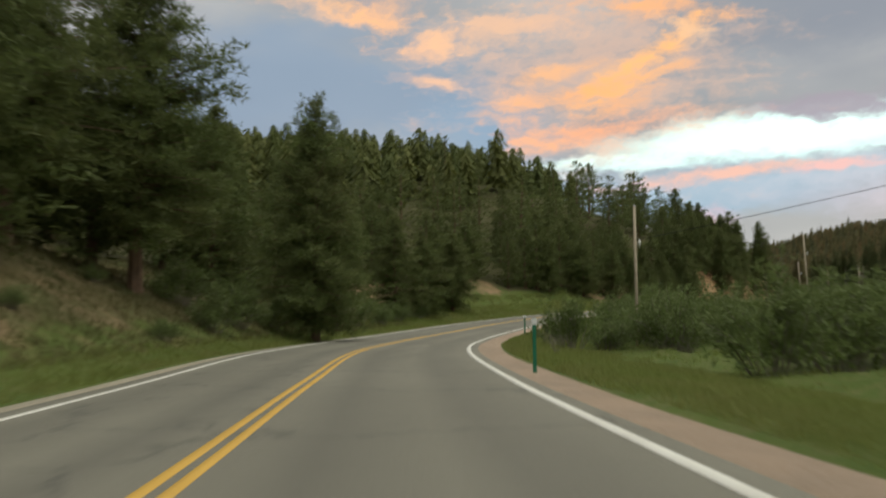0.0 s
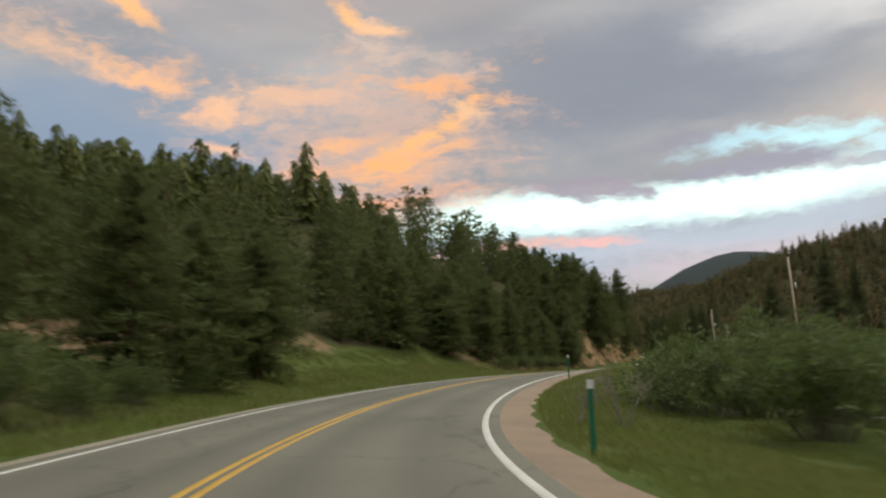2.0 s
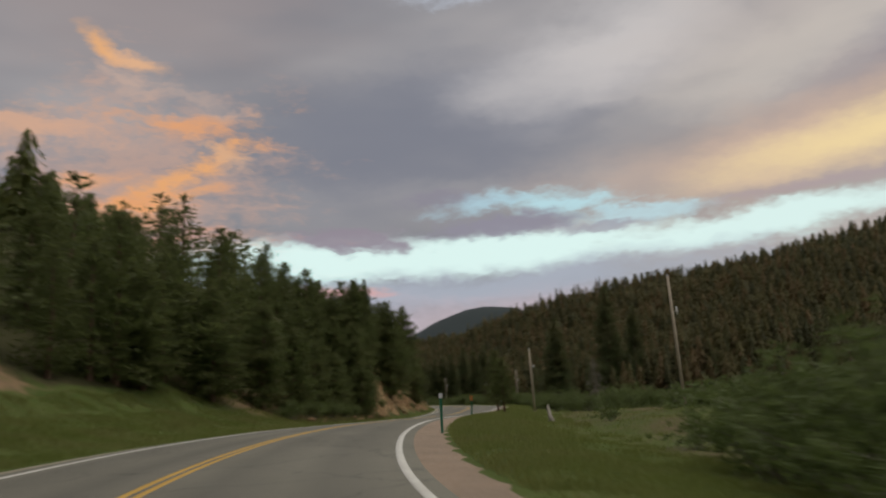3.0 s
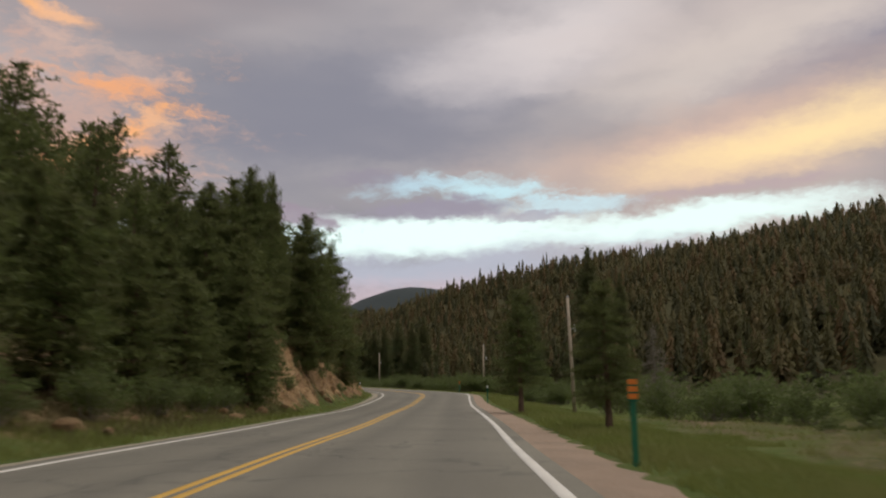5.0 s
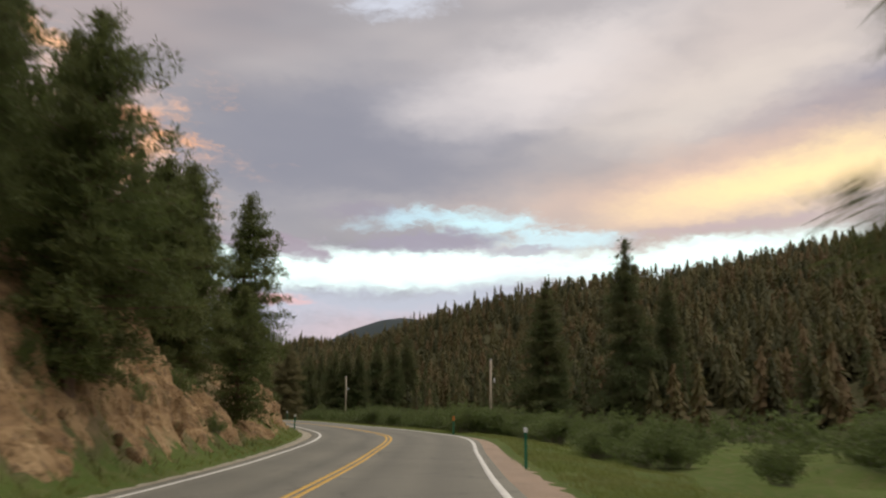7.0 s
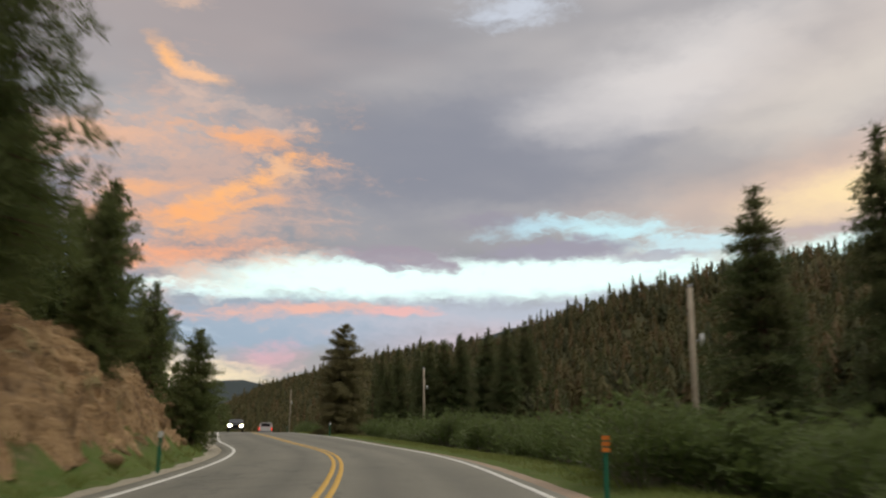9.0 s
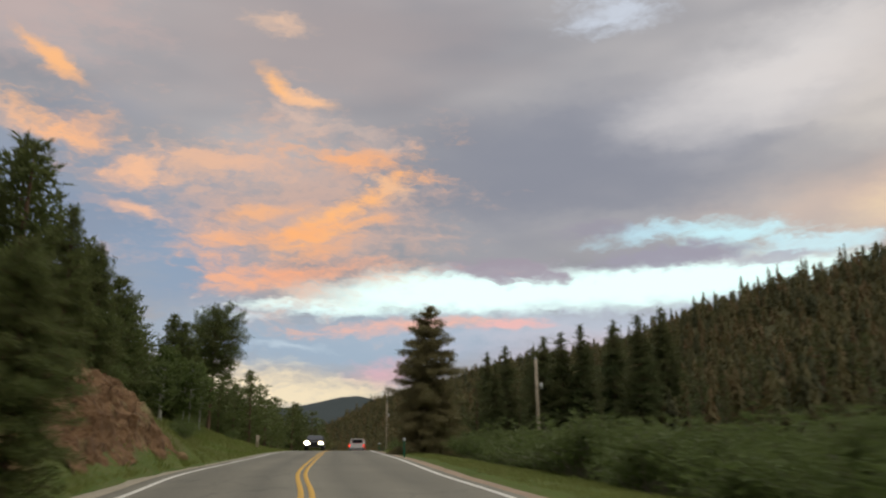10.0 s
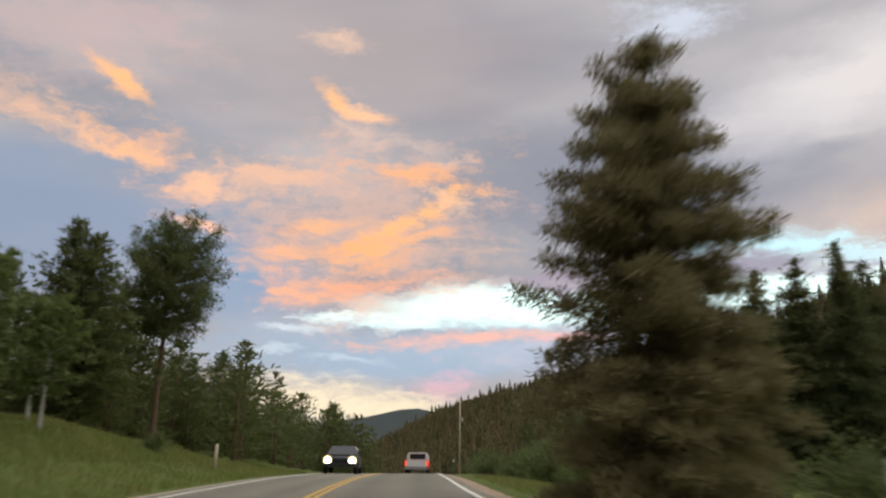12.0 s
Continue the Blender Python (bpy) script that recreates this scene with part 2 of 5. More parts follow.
def ground_paint(n, where):
    lush = n.mix(n.span(n.noise(where, 0.25, 4.0), 0.3, 0.7), (0.07, 0.1, 0.024, 1), (0.098, 0.128, 0.033, 1))
    lush = n.mix(n.span(n.noise(where, 3.0, 5.0, 0.7), 0.45, 0.7), lush, (0.13, 0.128, 0.052, 1))
    dry = n.mix(n.span(n.noise(where, 0.4, 5.0), 0.35, 0.65), (0.13, 0.105, 0.055, 1), (0.085, 0.09, 0.035, 1))
    dry = n.mix(n.span(n.noise(where, 2.2, 5.0, 0.7), 0.5, 0.7), dry, (0.2, 0.15, 0.09, 1))
    duff = n.mix(n.noise(where, 0.8, 5.0), (0.072, 0.06, 0.03, 1), (0.07, 0.074, 0.032, 1))
    soil = n.mix(n.span(n.noise(where, 1.4, 6.0, 0.7), 0.3, 0.7), (0.3, 0.2, 0.115, 1), (0.2, 0.14, 0.085, 1))
    edge = n.math("MULTIPLY", n.math("SUBTRACT", n.noise(where, 0.5, 4.0, 0.65), 0.5), 0.9)
    blend = lambda name: n.span(n.math("ADD", n.attr(name), edge), 0.35, 0.65)
    out = n.mix(blend("dry"), lush, dry)
    out = n.mix(blend("duff"), out, duff)
    # far forest goes blue-grey: distance haze painted into its colour
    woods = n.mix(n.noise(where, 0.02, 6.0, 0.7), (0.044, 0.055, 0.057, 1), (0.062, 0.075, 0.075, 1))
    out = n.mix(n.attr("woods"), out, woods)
    return n.mix(blend("soil"), out, soil)


def bark_paint(a, b):
    def paint(n, where):
        v = n.vec("MULTIPLY", where, (1.0, 1.0, 0.22))
        return n.mix(n.span(n.noise(v, 14.0, 5.0, 0.7), 0.35, 0.65), a, b)
    return paint


def rock_paint(n, where, tint=(1.06, 0.96, 0.84, 1)):
    v = n.vec("ADD", where, n.vec("SCALE", n.noise(where, 0.5, 3.0, 0.5, True), None, 1.2))
    beds = n.noise(n.vec("MULTIPLY", v, (0.5, 0.5, 3.2)), 1.1, 5.0, 0.65)
    base = n.mix(n.span(beds, 0.3, 0.7), (0.37, 0.26, 0.15, 1), (0.22, 0.15, 0.09, 1))
    base = n.mix(n.span(n.noise(v, 0.6, 4.0), 0.45, 0.7), base, (0.42, 0.31, 0.19, 1))
    base = n.mix(n.span(n.noise(v, 5.0, 5.0, 0.7), 0.55, 0.75), base, (0.1, 0.075, 0.055, 1))
    base = n.mix(n.math("MULTIPLY", n.span(n.noise(n.vec("MULTIPLY", v, (1.6, 1.6, 0.7)), 1.7, 6.0, 0.75), 0.52, 0.66), 0.75), base, (0.085, 0.06, 0.045, 1))
    base = n.mix(1.0, base, tint, "MULTIPLY")
    return n.mix(n.math("MULTIPLY", n.span(n.noise(where, 0.9, 4.0, 0.6), 0.55, 0.72), 0.8), base, (0.27, 0.235, 0.115, 1))


ASPHALT = material("weathered_asphalt", asphalt_paint, 0.85, 0.004, 140.0)
WHITE_LINE = material("worn_white_paint", worn_line((0.72, 0.7, 0.64, 1)), 0.7, 0.002, 80.0)
YELLOW_LINE = material("worn_yellow_paint", worn_line((0.64, 0.385, 0.075, 1)), 0.7, 0.002, 80.0)
GRAVEL = material("tan_gravel", two_scale((0.34, 0.24, 0.165, 1), (0.25, 0.185, 0.13, 1), (0.42, 0.33, 0.26, 1), 0.8, 30.0), 0.95, 0.03, 30.0)
PALE_GRAVEL = material("pale_gravel", two_scale((0.36, 0.31, 0.23, 1), (0.28, 0.245, 0.18, 1), (0.46, 0.41, 0.33, 1), 0.8, 30.0), 0.95, 0.03, 30.0)
GROUND = material("mountain_ground", ground_paint, 0.95, 0.06, 6.0, spec=0.1)
ROCK = material("tan_granite", rock_paint, 0.9, 0.2, 3.5, spec=0.2)
RED_ROCK = material("reddish_granite", lambda n, where: rock_paint(n, where, (0.62, 0.51, 0.45, 1)), 0.9, 0.2, 3.5, spec=0.2)
PINE = leafy("pine_needles", foliage((0.095, 0.125, 0.04, 1), (0.155, 0.19, 0.062, 1), (0.14, 0.15, 0.058, 1)), 0.65, 0.45)
DUSKY = leafy("brownish_pine_needles", foliage((0.18, 0.166, 0.08, 1), (0.25, 0.222, 0.107, 1), (0.21, 0.178, 0.09, 1)), 0.65, 0.45)
NEAR_HILL = leafy("hill_needles", lambda n, where: n.mix(n.attr("tone"), (0.095, 0.118, 0.034, 1), (0.15, 0.158, 0.046, 1)), 0.7)
SPRUCE = leafy("spruce_needles", foliage((0.084, 0.118, 0.048, 1), (0.126, 0.155, 0.062, 1), (0.145, 0.14, 0.06, 1)), 0.65, 0.45)
FAR_PINE = leafy("far_needles", far_paint, 0.75)
WILLOW = leafy("willow_leaves", foliage((0.125, 0.175, 0.05, 1), (0.18, 0.225, 0.075, 1), (0.155, 0.185, 0.075, 1)), 0.6, 0.42)
GRASS = leafy("grass_blades", foliage((0.158, 0.21, 0.046, 1), (0.215, 0.26, 0.064, 1), (0.24, 0.238, 0.085, 1)), 0.7, 0.42)
DRY_GRASS = leafy("dry_grass_blades", foliage((0.15, 0.13, 0.06, 1), (0.2, 0.165, 0.08, 1), (0.1, 0.11, 0.04, 1)), 0.8)
BARK = material("pine_bark", bark_paint((0.1, 0.065, 0.045, 1), (0.2, 0.125, 0.08, 1)), 0.9, 0.03, 12.0)
PALE_BARK = material("aspen_bark", bark_paint((0.45, 0.43, 0.37, 1), (0.3, 0.29, 0.25, 1)), 0.8, 0.01, 12.0)
TWIG = material("grey_twigs", bark_paint((0.19, 0.165, 0.13, 1), (0.28, 0.25, 0.2, 1)), 0.9, 0.01, 12.0)
POLE_WOOD = material("weathered_pole_wood", bark_paint((0.36, 0.29, 0.21, 1), (0.5, 0.42, 0.32, 1)), 0.85, 0.008, 20.0)


# ---------------------------------------------------------------- plan of the road and the land
ROAD = [(0.07, -10.00, -1.69), (-0.54, 1.98, -1.40), (-1.24, 13.97, -1.07), (-1.59, 26.04, -0.64), (-0.75, 38.23, -0.27), (1.64, 50.24, 0.30),
        (5.66, 61.86, 1.11), (11.12, 72.80, 1.97), (17.62, 83.17, 2.73), (24.67, 93.04, 3.34), (31.85, 102.62, 3.90), (38.87, 112.26, 4.49),
        (45.92, 121.91, 5.07), (53.12, 131.52, 5.84), (60.06, 141.13, 6.80), (65.08, 151.84, 7.56), (69.10, 163.07, 8.33), (71.45, 174.84, 9.11),
        (74.15, 186.52, 9.80), (76.94, 198.18, 10.45), (79.66, 209.85, 11.10), (82.62, 221.46, 11.72), (85.68, 233.04, 12.24), (88.85, 244.63, 12.69),
        (92.27, 256.09, 12.97), (96.04, 267.44, 13.07), (100.32, 278.62, 12.88), (105.37, 289.51, 12.47), (111.31, 299.90, 11.91), (118.15, 309.72, 11.30)]
BANKING = [-0.034, -0.016, 0.006, 0.005, -0.010, -0.014, -0.029, -0.004, -0.003, -0.025, -0.018, -0.009]


def glide(knots, q):
    """Catmull-Rom through evenly spaced knots."""
    k = np.array(knots, float)
    m = np.gradient(k, axis=0)
    i = np.clip(q.astype(int), 0, len(k) - 2)
    u = (q - i)[:, None]
    return (2 * u**3 - 3 * u**2 + 1) * k[i] + (u**3 - 2 * u**2 + u) * m[i] + (3 * u**2 - 2 * u**3) * k[i + 1] + (u**3 - u**2) * m[i + 1]


first = np.array(ROAD[0]) * 2 - np.array(ROAD[1])
line = glide([first * 2 - np.array(ROAD[0]), first] + ROAD, np.linspace(0, len(ROAD) + 1, 400))
run = np.r_[0, np.cumsum(np.hypot(*np.diff(line[:, :2], axis=0).T))]
run -= run[np.argmin(np.hypot(line[:, 0] - ROAD[0][0], line[:, 1] - ROAD[0][1]))] + 10
line = np.column_stack([line, np.interp(run, np.arange(-10, 255, 24), BANKING)])
STEP = 0.75
S_AXIS = np.arange(run[0] + 0.1, run[-1] - 0.1, STEP)
CENTRE = np.stack([np.interp(S_AXIS, run, line[:, k]) for k in range(4)], 1)
AHEAD = np.gradient(CENTRE[:, :2], axis=0)
AHEAD /= np.linalg.norm(AHEAD, axis=1)[:, None]
RIGHT = np.stack([AHEAD[:, 1], -AHEAD[:, 0]], 1)


def by_road(s, l):
    """x and y of the place s metres along the road and l metres to the right of its yellow line."""
    i = int(np.clip(round((s - S_AXIS[0]) / STEP), 0, len(S_AXIS) - 1))
    return CENTRE[i, 0] + RIGHT[i, 0] * l, CENTRE[i, 1] + RIGHT[i, 1] * l


def road_frame(x, y):
    """s, l, road height and bank for arrays of places."""
    x, y = np.atleast_1d(np.asarray(x, float)), np.atleast_1d(np.asarray(y, float))
    s, l, z, b = (np.zeros(len(x)) for _ in range(4))
    for a in range(0, len(x), 20000):
        c = slice(a, a + 20000)
        i = ((x[c, None] - CENTRE[None, :, 0]) ** 2 + (y[c, None] - CENTRE[None, :, 1]) ** 2).argmin(1)
        d = np.stack([x[c] - CENTRE[i, 0], y[c] - CENTRE[i, 1]], 1)
        along = (d * AHEAD[i]).sum(1)
        s[c] = S_AXIS[i] + along
        side = (d * RIGHT[i]).sum(1)
        l[c] = np.sign(side) * np.hypot(side, np.maximum(np.abs(along) - STEP, 0))
        z[c] = np.interp(s[c], S_AXIS, CENTRE[:, 2])
        b[c] = CENTRE[i, 3]
    return s, l, z, b


def smooth(v, a, b):
    u = np.clip((v - a) / (b - a), 0, 1)
    return u * u * (3 - 2 * u)


BANK_S = [-40, 10, 30, 45, 60, 95, 104, 118, 124, 128, 132, 138, 146, 153, 158, 172, 180, 186, 192, 200, 208, 216, 225, 240, 255, 300]
BANK_H = [3.6, 3.0, 2.4, 1.6, 1.1, 1.2, 1.2, 1.2, 1.3, 2.4, 4.6, 4.8, 3.9, 1.5, 1.6, 2.5, 2.2, 1.6, 2.3, 2.7, 2.2, 1.1, 1.4, 1.3, 0.7, 0.5]
BANK_W = [7, 6.5, 6, 6, 7, 7, 5.5, 4.8, 4.6, 4.4, 4.2, 4.2, 4.0, 3.4, 2.8, 2.8, 2.8, 2.8, 2.8, 3.0, 3.2, 4, 4.5, 5, 6, 6]
HILL_S, HILL_K = [-40, 40, 60, 100, 130, 150, 178, 205, 225, 300], [0.38, 0.38, 0.44, 0.55, 0.62, 0.66, 0.58, 0.32, 0.22, 0.12]


def waves(x, y, size, seed):
    """Cheap smooth unevenness, about -1 to 1."""
    r = np.random.RandomState(seed)
    out = np.zeros(np.shape(x))
    for k in range(6):
        a, f, p = r.uniform(0, 6.283), r.uniform(0.6, 1.7) * 6.283 / size, r.uniform(0, 6.283)
        out = out + np.sin((np.cos(a) * x + np.sin(a) * y) * f + p)
    return out / 3.0


def ground(x, y):
    """Height of the land, with the shares of dry grass, forest floor, bare soil and painted haze."""
    x, y = np.atleast_1d(np.asarray(x, float)), np.atleast_1d(np.asarray(y, float))
    s, l, zr, b = road_frame(x, y)
    bed = zr - b * np.clip(l, -4, 5)
    hb, wb = np.interp(s, BANK_S, BANK_H), np.interp(s, BANK_S, BANK_W)
    k = np.interp(s, HILL_S, HILL_K)
    out = np.maximum(-l - 4.3, 0)
    bank = hb * smooth(out, 0.0, wb)
    hill = np.maximum(out - wb * 0.8, 0) * k
    hill = 34 * (1 - np.exp(-hill / 34)) * (1 - smooth(y, 295, 380))
    right = np.maximum(l - 5.4, 0)
    dip = -0.45 * smooth(right, 0.0, 4.0)
    foot = np.interp(y, [0, 100, 200, 300, 900], [66, 78, 108, 128, 128])
    rise = np.clip((x - foot) / (226 - foot), 0, None)
    ridge = np.interp(y, [-200, 100, 190, 245, 300, 360, 410, 480, 720, 1200], [36, 53, 56.2, 56.2, 60.5, 60, 56, 61, 64, 20]) - bed * smooth(y, -100, 0)
    slope = ridge * np.where(rise < 1, np.clip(rise, 0, 1) ** 1.12, np.exp(-((rise - 1) / 2.5) ** 2)) * (rise > 0)
    rough = smooth(np.abs(l), 4.8, 12.0)
    z = bed + bank + hill + dip + slope + rough * (0.22 * waves(x, y, 7.0, 3) + 0.12 * waves(x, y, 2.6, 4))
    z = z - 0.14 * (1 - smooth(np.abs(l - 0.3), 3.6, 5.0))
    # far mountains
    for mx, my, mh, w in ((1026, 1548, 264, 232), (820, 1500, 20, 240), (650, 2330, 48, 90), (470, 2330, 175, 330), (900, 2100, 60, 260)):
        z = z + mh * np.exp(-((x - mx) ** 2 + (y - my) ** 2) / (2 * w * w))
    far = smooth(np.hypot(x - 60, y - 120), 330, 900)
    edge = np.interp(s, [50, 60, 98, 106], [12.0, 11.2, 11.2, 12.0])
    duff = np.maximum(smooth(-l, edge, edge + np.interp(s, [50, 60, 98, 106], [6.0, 2.0, 2.0, 6.0])), smooth(x - foot, -12, 8))
    dry = np.where(l < 0, smooth(-l, np.interp(s, [100, 108, 208, 214], [5.5, 4.3, 4.3, 5.5]), np.interp(s, [100, 108, 208, 214], [8.0, 5.4, 5.4, 8.0])) * np.interp(s, [30, 55, 62, 95, 104, 206, 216], [0.9, 0.75, 0.05, 0.1, 0.8, 0.75, 0.15]), 0.12 + 0.4 * smooth(l, 6.5, 10.0) * np.interp(s, [40, 62, 120, 135], [0.0, 1.0, 1.0, 0.0]))
    soil = np.where((l < 0) & (out > 0.2), np.interp(s, [0, 20, 45, 54, 98, 104, 112, 146, 144, 152, 200, 212], [0.45, 0.4, 0.3, 0.0, 0.0, 0.7, 0.75, 0.6, 0.3, 0.65, 0.6, 0.0]) * smooth(out, 0.3, 1.4) * (1 - smooth(out, wb, wb + 3.0)), 0.0)
    scar = np.interp(s, [57, 61, 70, 76, 86, 92], [0.0, 0.75, 0.7, 0.35, 0.6, 0.0]) * smooth(out, 7.0, 7.8) * (1 - smooth(out, 10.5, 12.5))
    soil = np.where(l < 0, np.maximum(soil, scar), soil)
    # last value: share of the painted haze tint, growing with distance
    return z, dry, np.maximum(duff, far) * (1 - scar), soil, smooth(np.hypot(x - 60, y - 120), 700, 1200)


def ground_z(x, y):
    return float(ground([x], [y])[0][0])


def bare(name, verts, faces, mat, smooth_shade=False):
    """A mesh from arrays of places and of triangles or quads."""
    verts, faces = np.asarray(verts, np.float32), np.asarray(faces, np.int32)
    me = bpy.data.meshes.new(name)
    n, k = faces.shape
    me.vertices.add(len(verts))
    me.vertices.foreach_set("co", verts.ravel())
    me.loops.add(n * k)
    me.loops.foreach_set("vertex_index", faces.ravel())
    me.polygons.add(n)
    me.polygons.foreach_set("loop_start", np.arange(0, n * k, k, dtype=np.int32))
    me.polygons.foreach_set("loop_total", np.full(n, k, np.int32))
    me.polygons.foreach_set("use_smooth", np.full(n, smooth_shade))
    me.update(calc_edges=True)
    me.materials.append(mat)
    return me


def sheet(name, grid, mat, smooth_shade=True):
    """A mesh from a grid of places, rows by columns."""
    r, c = grid.shape[:2]
    i = np.arange(r * c).reshape(r, c)
    faces = np.stack([i[:-1, :-1], i[1:, :-1], i[1:, 1:], i[:-1, 1:]], -1).reshape(-1, 4)[:, ::-1]
    return bare(name, grid.reshape(-1, 3), faces, mat, smooth_shade)


def axis(lo, hi, near, far, grow=1.13):
    a = list(np.arange(lo, hi + 0.01, near))
    for sign in (-1, 1):
        d, v = near, (lo if sign < 0 else hi)
        while abs(v) < far:
            d = min(d * grow, 45.0)
            v += sign * d
            a.append(v)
    return np.array(sorted(a))


gx, gy = axis(-30, 120, 1.0, 2600), axis(-20, 275, 1.0, 2800)
mx, my = np.meshgrid(gx, gy)
gz, g_dry, g_duff, g_soil, g_haze = ground(mx.ravel(), my.ravel())
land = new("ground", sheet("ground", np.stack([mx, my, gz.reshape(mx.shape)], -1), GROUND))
for key, value in (("dry", g_dry), ("duff", g_duff), ("soil", g_soil), ("woods", g_haze)):
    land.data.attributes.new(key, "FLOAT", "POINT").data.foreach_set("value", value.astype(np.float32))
tagged(land, "grassy valley floor rising to forested hillsides", "ground", kind="structure")


def strip(name, offsets, lift, mat, label, s0=-45.0, s1=330.0, parent=None, kind="structure", wander=0.0, rim=0, narrow=0.0):
    """A ribbon along the road between offsets, with a thickness."""
    use = (S_AXIS >= s0) & (S_AXIS <= s1)
    offs = np.array(offsets, float)
    rows = []
    for i in np.nonzero(use)[0]:
        w = wander * np.array([waves(S_AXIS[i], k * 3.0, 5.0, 11) + 0.6 * waves(S_AXIS[i], k * 3.0, 1.9, 12) if k == rim else 0.0 for k in range(len(offs))])
        o = offs + w
        if narrow:
            o = o[0] + (o - o[0]) * np.interp(S_AXIS[i], [135, 155], [1.0, narrow])
        z = CENTRE[i, 2] - CENTRE[i, 3] * o + np.array(lift)
        rows.append(np.stack([CENTRE[i, 0] + RIGHT[i, 0] * o, CENTRE[i, 1] + RIGHT[i, 1] * o, z], 1))
    ob = new(name, sheet(name, np.array(rows), mat))
    if parent:
        ob.parent = parent
    else:
        tagged(ob, label, name.split(".")[0], kind=kind)
    return ob, offs, use


road, offs, use = strip("road", [-3.6, -3.54, -3.3, -3.0, -2.6, -2.1, -1.5, -0.9, -0.4, 0, 0.4, 0.9, 1.4, 1.9, 2.4, 2.9, 3.3, 3.6, 3.86, 3.92],
                        [-0.09, 0] + [0] * 16 + [0, -0.09], ASPHALT, "grey worn two-lane asphalt mountain road")
tracks = np.exp(-((offs[None, :] - np.array([[-2.4], [-1.0], [1.05], [2.6]])) / 0.32) ** 2).max(0)
road.data.attributes.new("track", "FLOAT", "POINT").data.foreach_set("value", np.tile(tracks, int(use.sum())).astype(np.float32))
road["category"] = "road"


def marking(name, a, b, mat, label):
    ob, _, _ = strip(name, [a, a + 0.004, b - 0.004, b], [0.001, 0.006, 0.006, 0.001], mat, label, parent=road)
    ob["label"] = label


marking("edge_line", -3.21, -3.09, WHITE_LINE, "worn white edge line")
marking("edge_line", 3.49, 3.63, WHITE_LINE, "worn white edge line")
marking("centre_line", -0.155, -0.045, YELLOW_LINE, "yellow no-passing line")
marking("centre_line", 0.045, 0.155, YELLOW_LINE, "yellow no-passing line")
gravel, _, _ = strip("gravel_shoulder", [3.84, 4.1, 4.5, 4.9, 5.25], [-0.02, -0.03, -0.05, -0.08, -0.2], GRAVEL, "tan gravel shoulder along the road", wander=0.05, rim=4, narrow=0.6)
gravel2, _, _ = strip("gravel_shoulder", [-4.45, -4.15, -3.8, -3.52], [-0.2, -0.05, -0.03, -0.02], PALE_GRAVEL, "pale gravel strip along the road", wander=0.1, rim=0)


# ---------------------------------------------------------------- plants
class Blades:
    """Gathers needle tufts, leaves and limbs as loose triangles."""

    def __init__(self):
        self.tri = []

    def tufts(self, at, out, size, width, count, rng, spread=0.9):
        """count blades at each place of at, which point along out with some spread."""
        at, out = np.repeat(at, count, 0), np.repeat(out, count, 0)
        n = len(at)
        d = out + rng.normal(0, spread, (n, 3))
        d /= np.linalg.norm(d, axis=1)[:, None] + 1e-6
        side = np.cross(d, rng.normal(0, 1, (n, 3)))
        side /= np.linalg.norm(side, axis=1)[:, None] + 1e-6
        size = size * rng.uniform(0.65, 1.25, (n, 1))
        base = at + rng.normal(0, 0.12, (n, 3)) * size
        w = side * width * rng.uniform(0.7, 1.3, (n, 1))
        self.tri.append(np.stack([base - w * 0.6, base + w * 0.6, base + d * size], 1))
        if width > 0.06:
            self.tri.append(np.stack([base + w * 0.6 + d * size * 0.25, base - w * 0.6 + d * size * 0.25, base + d * size * 0.8 + w * 1.3], 1))

    def puffs(self, at, radius, size, width, count, rng):
        """Round clumps of fine needles: count blades around each place of at, pointing outwards and a little up."""
        at = np.repeat(at, count, 0)
        n = len(at)
        d = rng.normal(0, 1, (n, 3)) + (0, 0, 0.35)
        d /= np.linalg.norm(d, axis=1)[:, None] + 1e-6
        side = np.cross(d, rng.normal(0, 1, (n, 3)))
        side /= np.linalg.norm(side, axis=1)[:, None] + 1e-6
        base = at + d * radius * rng.uniform(0.1, 1.0, (n, 1))
        w = side * width * rng.uniform(0.7, 1.3, (n, 1))
        self.tri.append(np.stack([base - w, base + w, base + d * size * rng.uniform(0.7, 1.3, (n, 1))], 1))

    def limb(self, a, b, r0, r1, sides=4):
        a, b = np.array(a, float), np.array(b, float)
        d = b - a
        d = d / (np.linalg.norm(d) + 1e-9)
        u = np.cross(d, (0.3, 0.9, 0.2))
        u /= np.linalg.norm(u) + 1e-9
        v = np.cross(d, u)
        ang = np.arange(sides) * 6.2832 / sides
        ring = np.cos(ang)[:, None] * u + np.sin(ang)[:, None] * v
        lo, hi = a + ring * r0, b + ring * r1
        for i in range(sides):
            j = (i + 1) % sides
            self.tri.append(np.array([[lo[i], lo[j], hi[j]], [lo[i], hi[j], hi[i]]]))

    def mesh(self, name, mat):
        t = np.concatenate(self.tri).reshape(-1, 3)
        return bare(name, t, np.arange(len(t)).reshape(-1, 3), mat)


def trunk_line(blades, H, r, rng, lean=0.02, sides=7, steps=6):
    p = np.zeros(3)
    pts = [p]
    for k in range(steps):
        p = p + np.array([rng.normal(0, lean) * H / steps, rng.normal(0, lean) * H / steps, H / steps])
        pts.append(p)
    for k in range(steps):
        blades.limb(pts[k] - (0, 0, 0.25 if k == 0 else 0), pts[k + 1], r * (1 - k / steps) ** 0.8 * (1.25 if k == 0 else 1) + 0.012, r * (1 - (k + 1) / steps) ** 0.8 + 0.012, sides)
    return np.array(pts)


